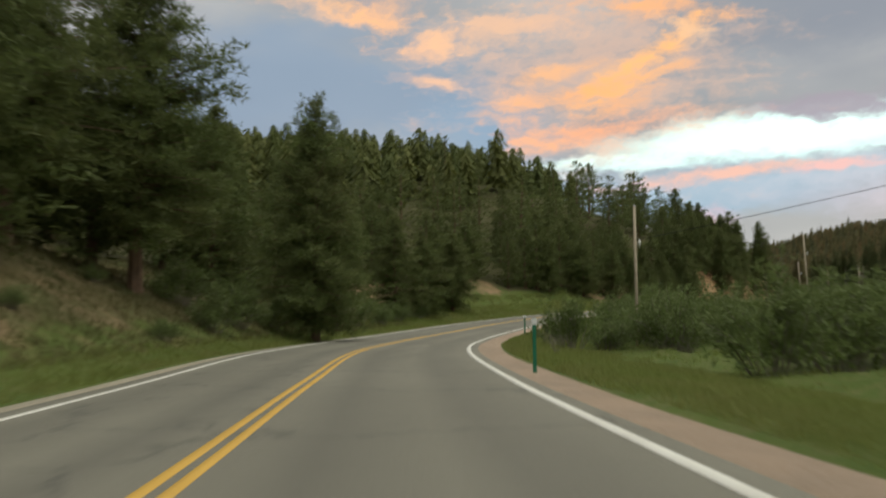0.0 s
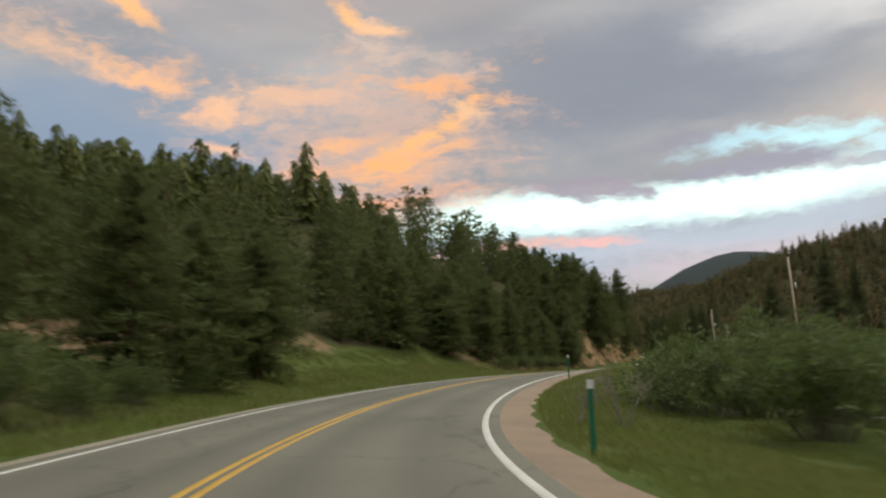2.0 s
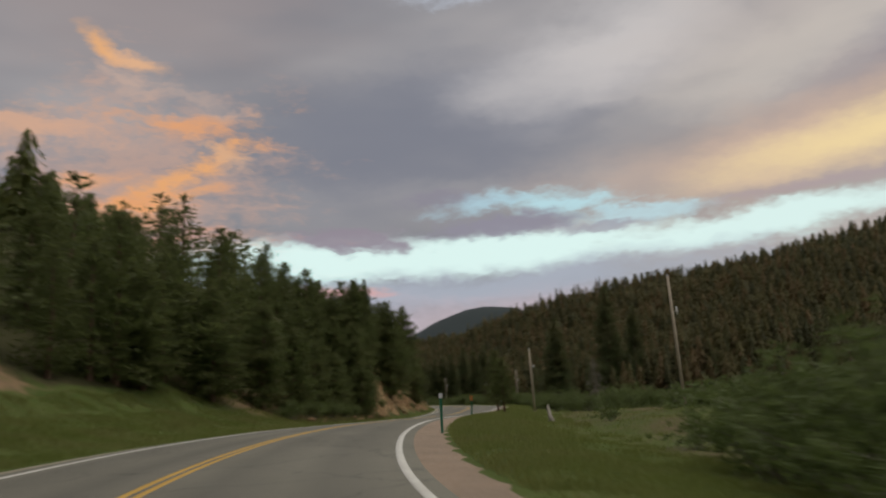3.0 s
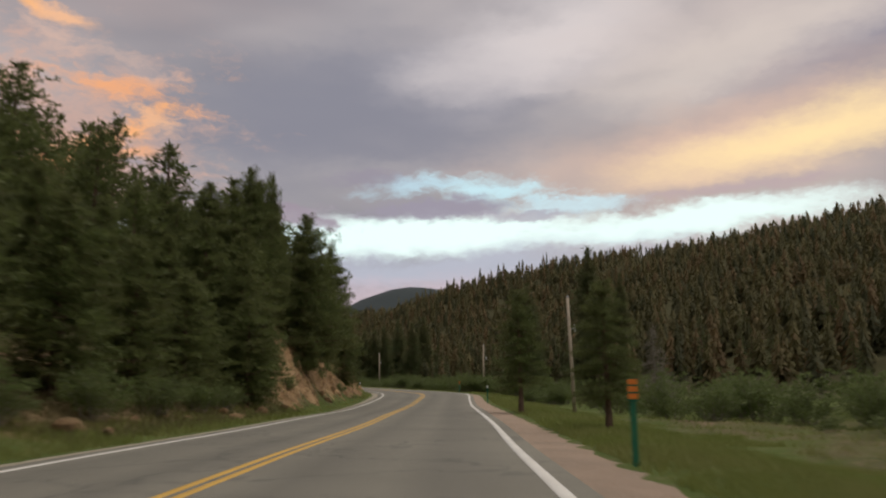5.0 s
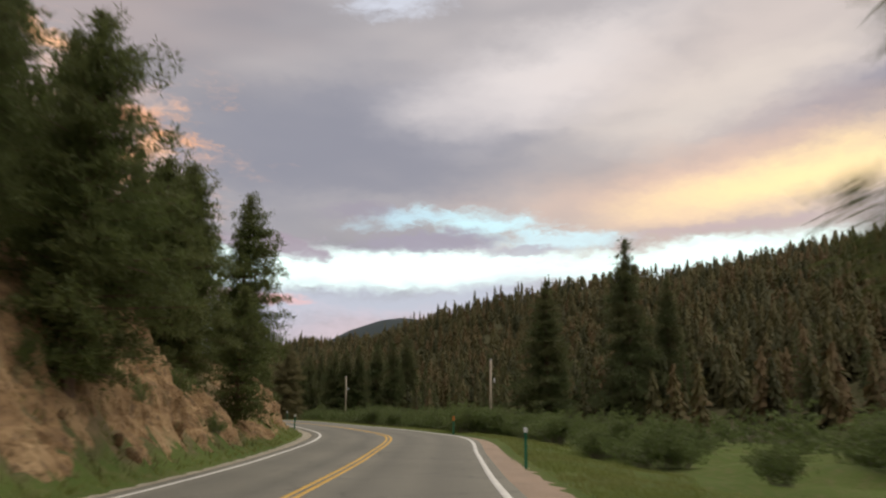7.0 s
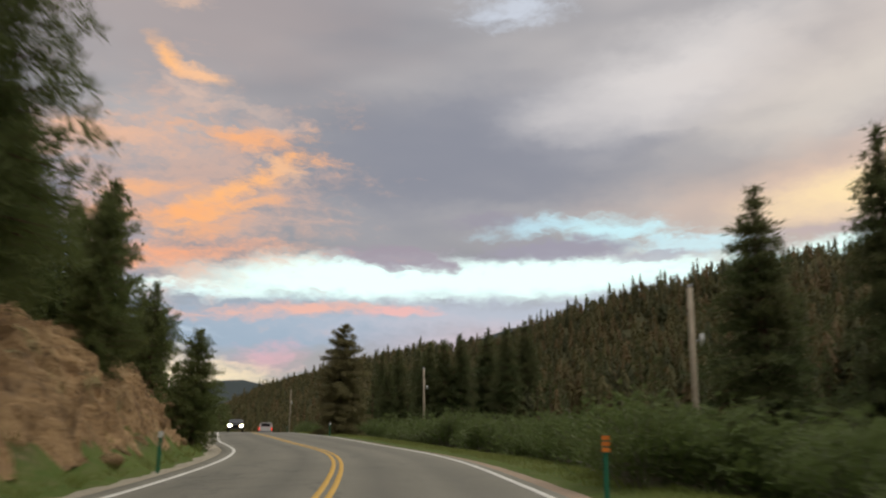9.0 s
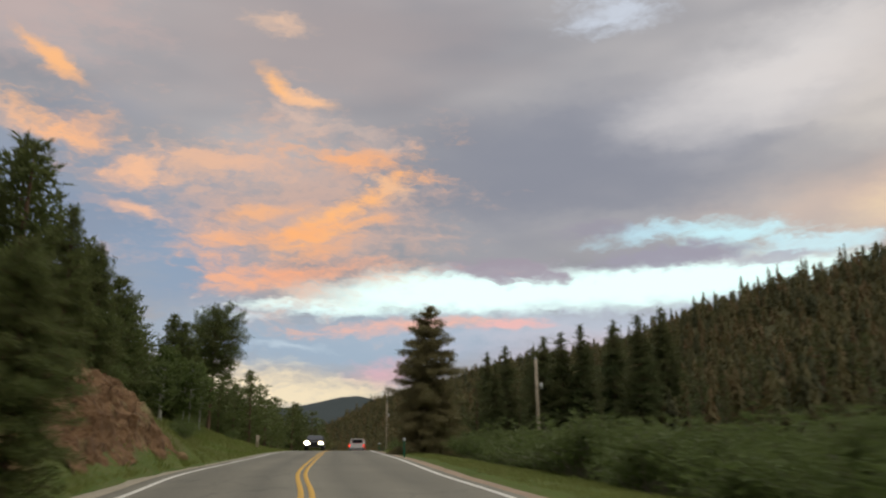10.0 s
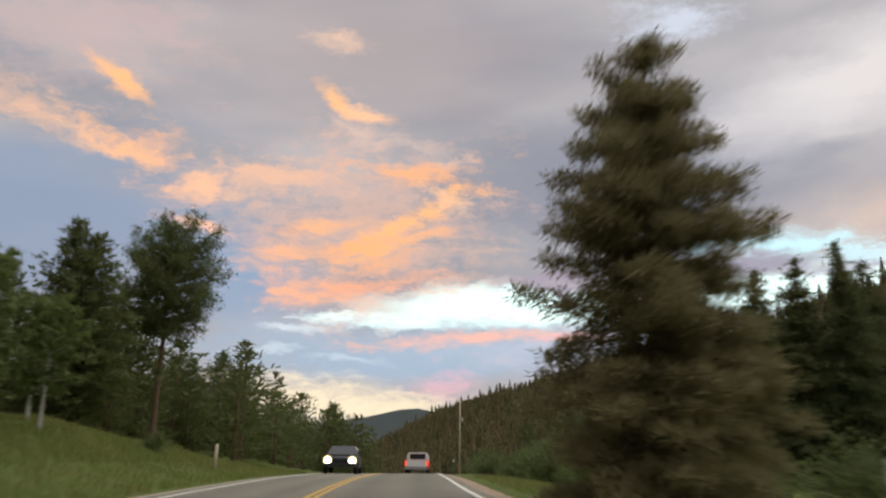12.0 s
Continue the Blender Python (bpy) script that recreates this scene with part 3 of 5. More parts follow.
def conifer(name, H, radius, base, seed, whorls, reach, blade, width, count, style, mat, bark=BARK, limbs=True, twigs=1, puff=0.0):
    """A pine or spruce of height H: meshes for trunk with limbs, and for the crown of needle tufts."""
    rng = np.random.RandomState(seed)
    wood, crown = Blades(), Blades()
    pts = trunk_line(wood, H * 0.97, H * 0.017, rng)
    lop = rng.uniform(0, 6.28)
    for k in range(whorls):
        u = (k + (rng.uniform(0.35, 0.65) if style == "lone" else rng.uniform(0.1, 0.9))) / whorls
        z = H * (base + (1 - base) * u) * 0.98
        if style == "spruce":
            r = radius * (1 - u) ** 0.85 * (0.8 + 0.3 * abs(math.sin(u * 26 + seed))) + 0.03 * radius
        elif style == "lone":
            r = radius * (1 - u) ** 0.66 * (0.78 + 0.26 * abs(math.sin(k * 1.9))) + 0.24
        elif style == "round":
            r = radius * math.sqrt(max(0.03, 1 - (2 * u - 0.9) ** 2 * 0.85))
        else:
            r = radius * min(1.0, 0.6 + 1.8 * u) * (1 - u ** 1.7) ** 0.8 * (0.72 + 0.4 * abs(math.sin(k * 0.83 + seed))) + 0.12
        for j in range(reach if u < 0.85 or reach < 7 else reach // 2):
            a = k * 2.4 + j * 6.2832 / reach + rng.normal(0, 0.35)
            L = r * (rng.uniform(0.62, 1.14) if style == "lone" else rng.uniform(0.55, 1.2)) * (1 + (0.05 if style == "lone" else 0.18) * math.cos(a - lop))
            if style == "lone":
                L = min(L, radius * 0.86)
            if rng.rand() < 0.08:
                L *= 0.4
            tip_rise = {"spruce": -0.28, "round": 0.35, "pine": 0.12, "lone": 0.0}[style] + (u - 0.5) * 0.6
            stem = np.array([np.interp(z, pts[:, 2], pts[:, 0]), np.interp(z, pts[:, 2], pts[:, 1]), z])
            d = np.array([math.cos(a), math.sin(a), tip_rise + rng.normal(0, 0.15)])
            tip = stem + d * L
            if limbs:
                wood.limb(stem, stem + d * L * 0.85, 0.012 + 0.012 * L, 0.006, 3)
            n = max(2, int(round(L / (blade * 0.55)))) * twigs
            f = np.tile(np.linspace(0.22 if style != "round" else 0.45, 1.0, n // twigs), twigs)[:, None]
            across = np.array([-math.sin(a), math.cos(a), 0.0])
            fan = rng.uniform(-1, 1, (n, 1)) * 0.34 * L * (1.08 - f) ** 0.6
            spot = stem + (tip - stem) * f + across * fan + rng.normal(0, (0.014 if style == "lone" else 0.035) * radius, (n, 3)) * (0.5 + f)
            if puff:
                crown.puffs(spot, puff, blade, width, count, rng)
                continue
            crown.tufts(spot, d * 0.7 + across * np.sign(fan) * 0.4 + np.array([0, 0, 0.4]), blade, width, count, rng, 0.6 if style == "lone" else 0.9)
    if puff:
        f = np.linspace(0.88, 1.0, 9)[:, None]
        crown.puffs(pts[-2] + (pts[-1] - pts[-2]) * np.interp(f * H * 0.97, pts[-2:, 2], [0, 1]) + rng.normal(0, 0.05, (9, 3)), puff * 1.2, blade, width, count * 2, rng)
    crown.tufts(np.tile(pts[-1], (3, 1)) + rng.normal(0, 0.04, (3, 3)) - (0, 0, 0.15), np.tile([0, 0, 2.2], (3, 1)), blade, width, count, rng, 0.4)
    return wood.mesh(name + "_trunk", bark), crown.mesh(name + "_crown", mat)


def shrub_mesh(name, R, H, seed, stems, leaves, size, mat):
    """A many-stemmed bush with leaves in clumps."""
    rng = np.random.RandomState(seed)
    wood, crown = Blades(), Blades()
    lumps = rng.normal(0, 0.45, (5, 3))
    for k in range(stems):
        a, q = rng.uniform(0, 6.28), rng.uniform(0.15, 1.0)
        tip = np.array([math.cos(a) * R * q, math.sin(a) * R * q, H * rng.uniform(0.5, 1.05) * math.sqrt(max(0.1, 1.05 - q * q))])
        tip = tip * (1 + 0.15 * lumps[k % 5][0])
        foot = np.array([math.cos(a), math.sin(a), 0]) * R * 0.25 * q
        bend = foot * 0.5 + tip * 0.5 + (0, 0, 0.12 * H)
        wood.limb(foot - (0, 0, 0.1), bend, 0.013, 0.008, 3)
        wood.limb(bend, tip, 0.008, 0.003, 3)
        n = leaves
        f = rng.uniform(0.25, 1.05, (n, 1))
        spot = np.where(f < 0.5, foot + (bend - foot) * f * 2, bend + (tip - bend) * (f * 2 - 1)) + rng.normal(0, 0.16 * R * 0.5, (n, 3))
        spot[:, 2] = np.maximum(spot[:, 2], 0.05)
        out = spot * (1, 1, 0.6) / (np.linalg.norm(spot, axis=1)[:, None] + 0.1)
        crown.tufts(spot, out + (0, 0, 0.3), size, size * 0.3, 4, rng, 0.8)
    return wood.mesh(name + "_stems", TWIG), crown.mesh(name + "_leaves", mat)


def plant(name, meshes, parts, label, category, group):
    """A thing of two parts, left at the origin as the pattern for copies."""
    ob = new(name)
    for me, part_name in zip(meshes, parts):
        p = new(part_name, me)
        p.parent = ob
    return tagged(ob, label, category, group)


KIT = {}
TREE_PARTS = ("trunk", "crown")
PINE_LABEL = "dark green ponderosa pine on the roadside slope"
for i in range(4):
    KIT["pine", i] = plant("pine_tree", conifer("pine", 10.0, 2.4, 0.05, 20 + i, 32, 6, 0.34, 0.058, 5, "pine", PINE, twigs=2), TREE_PARTS, PINE_LABEL, "tree", "pines on the slope")
    KIT["mid", i] = plant("pine_tree", conifer("mid", 10.0, 2.7, 0.04, 40 + i, 24, 5, 0.5, 0.085, 4, "pine", PINE, limbs=False), TREE_PARTS, "dark green pine in the hillside forest", "tree", "hillside pines")
    KIT["back", i] = plant("pine_tree", conifer("back", 10.0, 2.8, 0.05, 50 + i, 17, 4, 0.7, 0.13, 2, "pine", PINE, limbs=False), TREE_PARTS, "dark green pine in the hillside forest", "tree", "hillside pines")
for i in range(3):
    KIT["spruce", i] = plant("spruce_tree", conifer("spruce", 12.0, 2.1, 0.03, 60 + i, 30, 5, 0.45, 0.1, 2, "spruce", SPRUCE, limbs=False), TREE_PARTS, "tall dark spruce above the willows", "tree", "spruces by the creek")
    KIT["willow", i] = plant("willow_bush", shrub_mesh("willow", 1.6, 2.0, 80 + i, 48, 24, 0.135, WILLOW), ("stem", "foliage"), "green willow bush in the roadside meadow", "bush", "willow bushes")
    KIT["aspen", i] = plant("aspen_sapling", conifer("aspen", 5.0, 1.1, 0.25, 70 + i, 14, 4, 0.3, 0.12, 5, "round", WILLOW, PALE_BARK), TREE_PARTS, "slender young aspen with pale bark on the bank", "tree", "aspen saplings")
KIT["lone", 0] = plant("pine_tree", conifer("lone", 10.0, 3.3, 0.03, 95, 22, 10, 0.17, 0.018, 16, "lone", DUSKY, twigs=2, puff=0.19), TREE_PARTS, "large ponderosa pine standing alone beside the road", "tree", "pines on the slope")
KIT["round", 0] = plant("pine_tree", conifer("round", 12.0, 3.2, 0.5, 91, 24, 9, 0.2, 0.022, 14, "round", PINE, twigs=1, puff=0.19), TREE_PARTS, "ponderosa pine with bare trunk and rounded crown", "tree", "pines on the slope")
KIT["cone", 0] = plant("pine_tree", conifer("cone", 10.0, 2.5, 0.2, 37, 22, 6, 0.19, 0.02, 14, "lone", PINE, puff=0.17), TREE_PARTS, PINE_LABEL, "tree", "pines on the slope")
for i in range(2):
    KIT["open", i] = plant("pine_tree", conifer("open", 10.0, 2.4, 0.16, 33 + i, 30, 7, 0.19, 0.02, 16, "pine", PINE, puff=0.17), TREE_PARTS, PINE_LABEL, "tree", "pines on the slope")
for i in range(2):
    KIT["fine", i] = plant("pine_tree", conifer("fine", 10.0, 2.4, 0.05, 25 + i, 34, 7, 0.19, 0.02, 16, "pine", PINE, puff=0.17), TREE_PARTS, PINE_LABEL, "tree", "pines on the slope")
for i in range(2):
    KIT["tall", i] = plant("spruce_tree", conifer("tall", 12.0, 2.3, 0.02, 65 + i, 44, 8, 0.26, 0.034, 5, "spruce", SPRUCE, twigs=3), TREE_PARTS, "tall dark spruce above the willows", "tree", "spruces by the creek")
    KIT["bush", i] = plant("meadow_shrub", shrub_mesh("bush", 1.6, 2.0, 86 + i, 20, 5, 0.28, WILLOW), ("stem", "foliage"), "low green shrub in the open meadow", "shrub", "meadow shrubs")
KIT["snag", 0] = plant("dead_spruce", conifer("snag", 5.0, 1.3, 0.04, 99, 26, 6, 0.34, 0.016, 5, "spruce", TWIG, TWIG), ("trunk", "crown"), "grey dead spruce with drooping bare twigs among the willows", "dead tree", "")
PATTERNS = list(KIT.values())
turn = random.Random(5)


def stand(kind, x, y, size, wide=1.0, label="", sink=0.0, z=None, spin=None):
    """A copy of a plant at x, y, size metres high."""
    ob = KIT[kind]
    high = {"pine": 10.0, "mid": 10.0, "back": 10.0, "spruce": 12.0, "tall": 12.0, "bush": 2.0, "snag": 5.0, "willow": 2.0, "round": 12.0, "aspen": 5.0, "lone": 10.0, "fine": 10.0, "open": 10.0, "cone": 10.0}[kind[0]]
    k = size / high
    m = pose(x, y, (ground_z(x, y) if z is None else z) - sink, 0, 0, turn.uniform(0, 360) if spin is None else spin)
    c = copy_thing(ob, m)
    c.scale = (k * wide, k * wide, k)
    if label:
        c["label"] = label
    return c


def tree_to(kind, x, y, top, wide=1.0, label=""):
    """A tree whose tip reaches the height top."""
    return stand(kind, x, y, max(1.0, top - ground_z(x, y)), wide, label)


# pines over the road, one by one
for kind, s, l, size, wide in (
        (("open", 0), 21, -12.0, 14.0, 1.2), (("open", 1), 30, -9.0, 13.4, 1.1), (("open", 1), 13, -14.5, 14.0, 1.1), (("open", 0), 25.5, -11.5, 14.0, 1.2), (("pine", 3), 41, -10.5, 10.0, 1.1),
        (("pine", 2), 55, -9.5, 8.0, 1.2), (("pine", 0), 61, -8.2, 7.5, 1.3), (("pine", 1), 65, -7.8, 6.4, 1.5), (("fine", 1), 71, -8.2, 6.8, 1.5),
        (("pine", 0), 96, -12, 6.5, 1.1), (("pine", 2), 101, -10.0, 6.5, 1.2), (("pine", 1), 105.5, -8.6, 6.5, 1.3), (("pine", 3), 110, -8.0, 5.5, 1.4), (("pine", 0), 114, -7.6, 5.0, 1.3), (("pine", 2), 118, -7.0, 4.6, 1.4), (("pine", 1), 121, -7.6, 4.4, 1.3), (("pine", 3), 123.5, -9.5, 5.5, 1.2),
        (("pine", 3), 114, -11, 5.6, 1.2), (("pine", 0), 121, -11.5, 5.8, 1.2), (("pine", 1), 128, -11.5, 6.6, 1.0), (("pine", 1), 139, -9.5, 8.0, 1.0), (("pine", 3), 143, -9.2, 8.0, 1.0), (("fine", 0), 148.5, -7.0, 8.5, 1.0), (("pine", 2), 152.5, -5.9, 5.6, 1.0), (("pine", 0), 150, -8.5, 8.0, 1.1),
        (("pine", 3), 123.5, -6.0, 4.4, 1.4), (("pine", 1), 126.4, -6.1, 3.8, 1.4), (("pine", 0), 125.5, -6.9, 6.0, 1.3), (("pine", 2), 128, -7.6, 6.5, 1.2), (("pine", 1), 130.5, -8.8, 7.0, 1.1), (("pine", 3), 126.5, -8.8, 6.6, 1.2), (("fine", 1), 129, -9.6, 7.2, 1.1),
        (("fine", 1), 163, -10.5, 9.5, 1.0),
        (("fine", 1), 189, -12.6, 9.5, 0.9), (("fine", 0), 197, -14.0, 9.5, 1.0), (("pine", 2), 204, -14.0, 8.5, 1.0), (("fine", 1), 209, -12.5, 6.6, 1.0), (("pine", 3), 213, -11.5, 7.5, 1.2), (("pine", 1), 220, -11.5, 8.0, 1.1), (("pine", 0), 227, -12.5, 7.5, 1.1), (("pine", 0), 248, -14, 9.5, 1.1),
        (("pine", 1), 228, -17, 8.0, 1.2), (("pine", 2), 238, -20, 10, 1.2)):
    x, y = by_road(s, l)
    stand(kind, x, y, size, wide)
tree_to(("round", 0), 74.5, 236.0, 25.2, 0.86)
tree_to(("fine", 1), 65.05, 165.8, 12.7, 1.25, "small open-crowned pine at the foot of the rock cut")
tree_to(("fine", 0), 65.6, 183.0, 17.2, 1.0)
tree_to(("fine", 0), -4.9, 39.8, 11.7, 0.98)
tree_to(("fine", 1), 37.8, 124.9, 18.2, 0.9)
tree_to(("fine", 0), 40.0, 126.8, 18.6, 0.55)
tree_to(("fine", 1), 42.6, 127.6, 16.8, 1.0)
tree_to(("spruce", 1), 1.6, 138.0, 33.6, 1.1, "tall spruce standing above the hill forest")
tree_to(("pine", 2), 71.2, 229.9, 23.0, 1.1)
tree_to(("lone", 0), 84.0, 200.9, 19.7, 1.0)
tree_to(("cone", 0), 41.5, 107.2, 9.2, 1.15, "small open ponderosa pine beside the gravel shoulder")
tree_to(("cone", 0), 34.3, 95.8, 7.2, 1.25, "small pine at the edge of the meadow")
for k, (x, y, top, wide) in enumerate(((57.2, 152.4, 21.0, 0.9), (60.8, 158.2, 15.0, 0.85), (53.6, 161.0, 23.5, 0.85), (51.0, 153.0, 22.5, 0.85), (58.0, 167.0, 20.5, 0.85), (55.0, 172.0, 25.0, 1.0),
                                      (61.8, 166.2, 17.8, 0.8), (65.0, 175.6, 16.2, 0.85), (50.0, 163.0, 26.0, 1.0), (53.0, 179.0, 29.0, 1.0), (57.5, 183.0, 25.0, 1.0), (46.5, 157.0, 25.0, 1.0), (47.5, 170.0, 30.0, 1.1), (60.5, 190.0, 22.0, 1.0))):
    tree_to(("fine", k % 2) if k < 5 else ("pine", k % 4), x, y, top, wide)
for k, (x, y, top) in enumerate(((103.9, 238.1, 21.3), (102.9, 231.1, 21.0), (112.1, 244.0, 23.0), (104.3, 225.5, 21.2), (105.0, 222.9, 21.0), (106.2, 221.4, 21.8), (116.9, 233.6, 25.0),
                               (110.3, 218.2, 22.4), (115.6, 221.9, 24.0), (113.2, 227.4, 23.0), (107.7, 233.4, 21.0), (100.7, 228.9, 18.8))):
    tree_to(("tall", k % 2), x, y, top + 2.0, 1.1 + 0.08 * (k % 5), "tall dark spruce at the foot of the hillside")
tree_to(("snag", 0), 57.0, 114.0, 9.4, 1.1)
tree_to(("tall", 0), 93.0, 165.5, 22.6, 1.45)
tree_to(("tall", 1), 105.2, 166.4, 29.3, 1.15)
tree_to(("tall", 0), 110.2, 165.4, 25.6, 1.1)
rng = np.random.RandomState(12)
for s in np.arange(70, 300, 5.0):
    near = float(np.interp(s, [70, 120, 205, 240, 262, 300], [58, 42, 34, 28, 14, 12]))
    for l in np.arange(near, near + 18, 9.0):
        x, y = by_road(s + rng.uniform(-2.2, 2.2), l + rng.uniform(-2.2, 2.2))
        if math.hypot(x - 84.1, y - 200.9) > 5:
            stand(("spruce", int(rng.randint(3))), x, y, rng.uniform(4.0, 7.2) * (1.15 if s > 212 else 1.0), rng.uniform(1.0, 1.4))
for s, l, size in ((229, -8.6, 4.2), (231.5, -9.4, 4.6), (234, -8.8, 3.8), (226.5, -10.0, 4.4), (237, -10.5, 4.0), (223, -9.4, 3.6)):
    x, y = by_road(s, l)
    stand(("aspen", int(rng.randint(3))), x, y, size)

# forest on the slope above the road
rng = np.random.RandomState(8)
for s in np.arange(-28, 318, 5.6):
    start = float(np.interp(s, [-30, 50, 58, 62, 96, 104, 140, 215, 225, 300], [12, 12, 13, 14.5, 13.5, 12, 12, 12, 16, 12]))
    for l in np.arange(start, start + 24, 6.4):
        a, b = s + rng.uniform(-2.6, 2.6), -(l + rng.uniform(-2.0, 2.4))
        x, y = by_road(a, b)
        tall = float(np.interp(a, [40, 58, 82, 112, 120, 150, 165, 210, 225], [1.0, 0.76, 0.8, 0.92, 0.72, 0.8, 0.95, 1.0, 0.8]))
        stand(("mid" if l < start + 11 else "back", int(rng.randint(4))), x, y, rng.uniform(6.5, 10.5) * tall * (1.12 if l > 20 and 112 < s < 190 else 1.0), rng.uniform(1.0, 1.5))

for s in np.arange(58, 122, 3.4):
    x, y = by_road(s + rng.uniform(-1.2, 1.2), -rng.uniform(12.5, 17))
    stand(("mid", int(rng.randint(4))), x, y, rng.uniform(5.5, 7.5), rng.uniform(1.1, 1.6))

for s in np.arange(262, 320, 4.2):
    for l in np.arange(8.5, 28, 6.0):
        x, y = by_road(s + rng.uniform(-1.4, 1.4), -(l + rng.uniform(0, 3)))
        stand(("back", int(rng.randint(4))), x, y, rng.uniform(5.0, 7.5) + l * 0.05, rng.uniform(1.1, 1.6))

# willows in the meadow
rng = np.random.RandomState(9)
for s, l, size, wide in ((37.0, 9.2, 1.5, 1.2), (39.6, 9.6, 1.3, 1.2), (38.5, 11.4, 2.4, 0.95), (41.8, 12.4, 2.6, 1.0), (35.5, 12.0, 2.8, 1.0), (18.5, 10.4, 2.5, 1.1), (20, 12.8, 2.7, 1.2), (21.5, 15.5, 2.9, 1.3), (22, 18.5, 2.8, 1.3), (24, 21, 2.6, 1.2), (44, 14.5, 2.8, 1.2), (47, 11.5, 2.7, 1.2),
                         (51, 10.0, 2.3, 1.1), (54, 11.4, 2.6, 1.2), (59, 10.5, 2.7, 1.2), (64, 12, 2.4, 1.2), (68, 10.5, 1.6, 1.2), (72, 14, 1.8, 1.3),
                         (56, 8.9, 1.9, 1.2), (58.5, 8.4, 1.8, 1.1), (61.5, 9.0, 2.1, 1.2), (65, 9.4, 2.0, 1.2), (63, 11.5, 2.2, 1.2), (70, 12.5, 1.9, 1.3), (67, 14.5, 2.1, 1.3), (57, 12.5, 2.3, 1.2)):
    x, y = by_road(s, l)
    stand(("willow", int(rng.randint(3))), x, y, size, wide)
stand(("willow", 1), 5.9, 30.9, 2.2, 0.85, "dense dark green willow bush beside the grassy verge")
for x, y, size, wide in ((69.6, 147.6, 1.7, 1.35), (72.0, 147.0, 1.8, 1.3), (71.3, 150.0, 1.7, 1.3)):
    stand(("willow", int(rng.randint(3))), x, y, size, wide, "large rounded willow bush beside the striped post")
for s in np.arange(146, 262, 1.9):
    if abs(s - 222) > 6:
        x, y = by_road(s + rng.uniform(-0.6, 0.6), rng.uniform(7.8, 9.4))
        stand(("willow", int(rng.randint(3))), x, y, rng.uniform(0.9, 1.6) * (1.35 if 164 < s < 204 else 1.0), rng.uniform(1.1, 1.4))
for k in range(46):
    x, y = by_road(rng.uniform(68, 124), rng.uniform(9.5, 24))
    stand(("bush", int(rng.randint(2))), x, y, rng.uniform(0.35, 0.85), rng.uniform(1.1, 1.7), "low olive shrub in the meadow grass")
for k in range(30):
    x, y = by_road(rng.uniform(84, 118), rng.uniform(15, 34))
    stand(("bush", int(rng.randint(2))), x, y, rng.uniform(0.7, 1.4), rng.uniform(1.1, 1.6), "dark rounded shrub in the open meadow")
for s in np.arange(40, 300, 4.6):
    near = float(np.interp(s, [40, 80, 84, 108, 116, 150, 156, 300], [14, 15, 24, 24, 11.5, 9.5, 8.5, 8.5]))
    for l in np.arange(near, near + 20, 4.6):
        if rng.rand() < 0.72:
            x, y = by_road(s + rng.uniform(-1.8, 1.8), l + rng.uniform(-1.5, 1.8))
            if math.hypot(x - 84.1, y - 200.9) > 2.5:
                kind = ("willow", int(rng.randint(3))) if l < near + 9 else ("bush", int(rng.randint(2)))
                stand(kind, x, y, rng.uniform(1.1, 2.2), rng.uniform(1.0, 1.4))
for s, l, size in ((8, -6.4, 0.5), (19, -7.6, 0.6), (25, -5.9, 0.8), (31, -6.3, 1.8), (35, -6.6, 2.1), (38.5, -6.4, 1.7), (43, -6.6, 2.0), (47, -6.4, 2.2), (33, -8.5, 2.0), (41, -8.6, 2.2), (45, -8.2, 1.9),
                   (51, -6.6, 2.0), (55, -6.4, 1.5), (59, -6.9, 1.6), (63, -7.2, 1.2), (28, -9.5, 0.7), (6, -9, 0.6), (1, -7, 0.5),
                   (130.5, -5.7, 0.9), (132, -7.2, 0.7), (134.5, -8.4, 0.8), (138.5, -7.8, 0.6), (143, -7.2, 0.7), (148, -5.4, 0.7), (104, -6.4, 1.2), (108, -6.2, 1.4), (112, -6.0, 1.3), (115.5, -5.9, 1.2), (119, -5.8, 1.1), (127, -8.2, 0.7), (133, -7.4, 0.6), (136, -6.4, 0.8), (141, -5.9, 0.9), (146, -6.2, 1.1), (152, -9.3, 1.0),
                   (161, -9.4, 1.2), (187, -6.0, 0.9), (204, -7.6, 1.1), (215, -6.6, 1.0), (220, -7.4, 1.3), (242, -7.5, 1.0)):
    x, y = by_road(s, l)
    stand(("willow", int(rng.randint(3))), x, y, size, rng.uniform(0.9, 1.2), "green shrub on the roadside bank")
for ob in PATTERNS:
    for o in (*ob.children_recursive, ob):
        bpy.data.objects.remove(o)


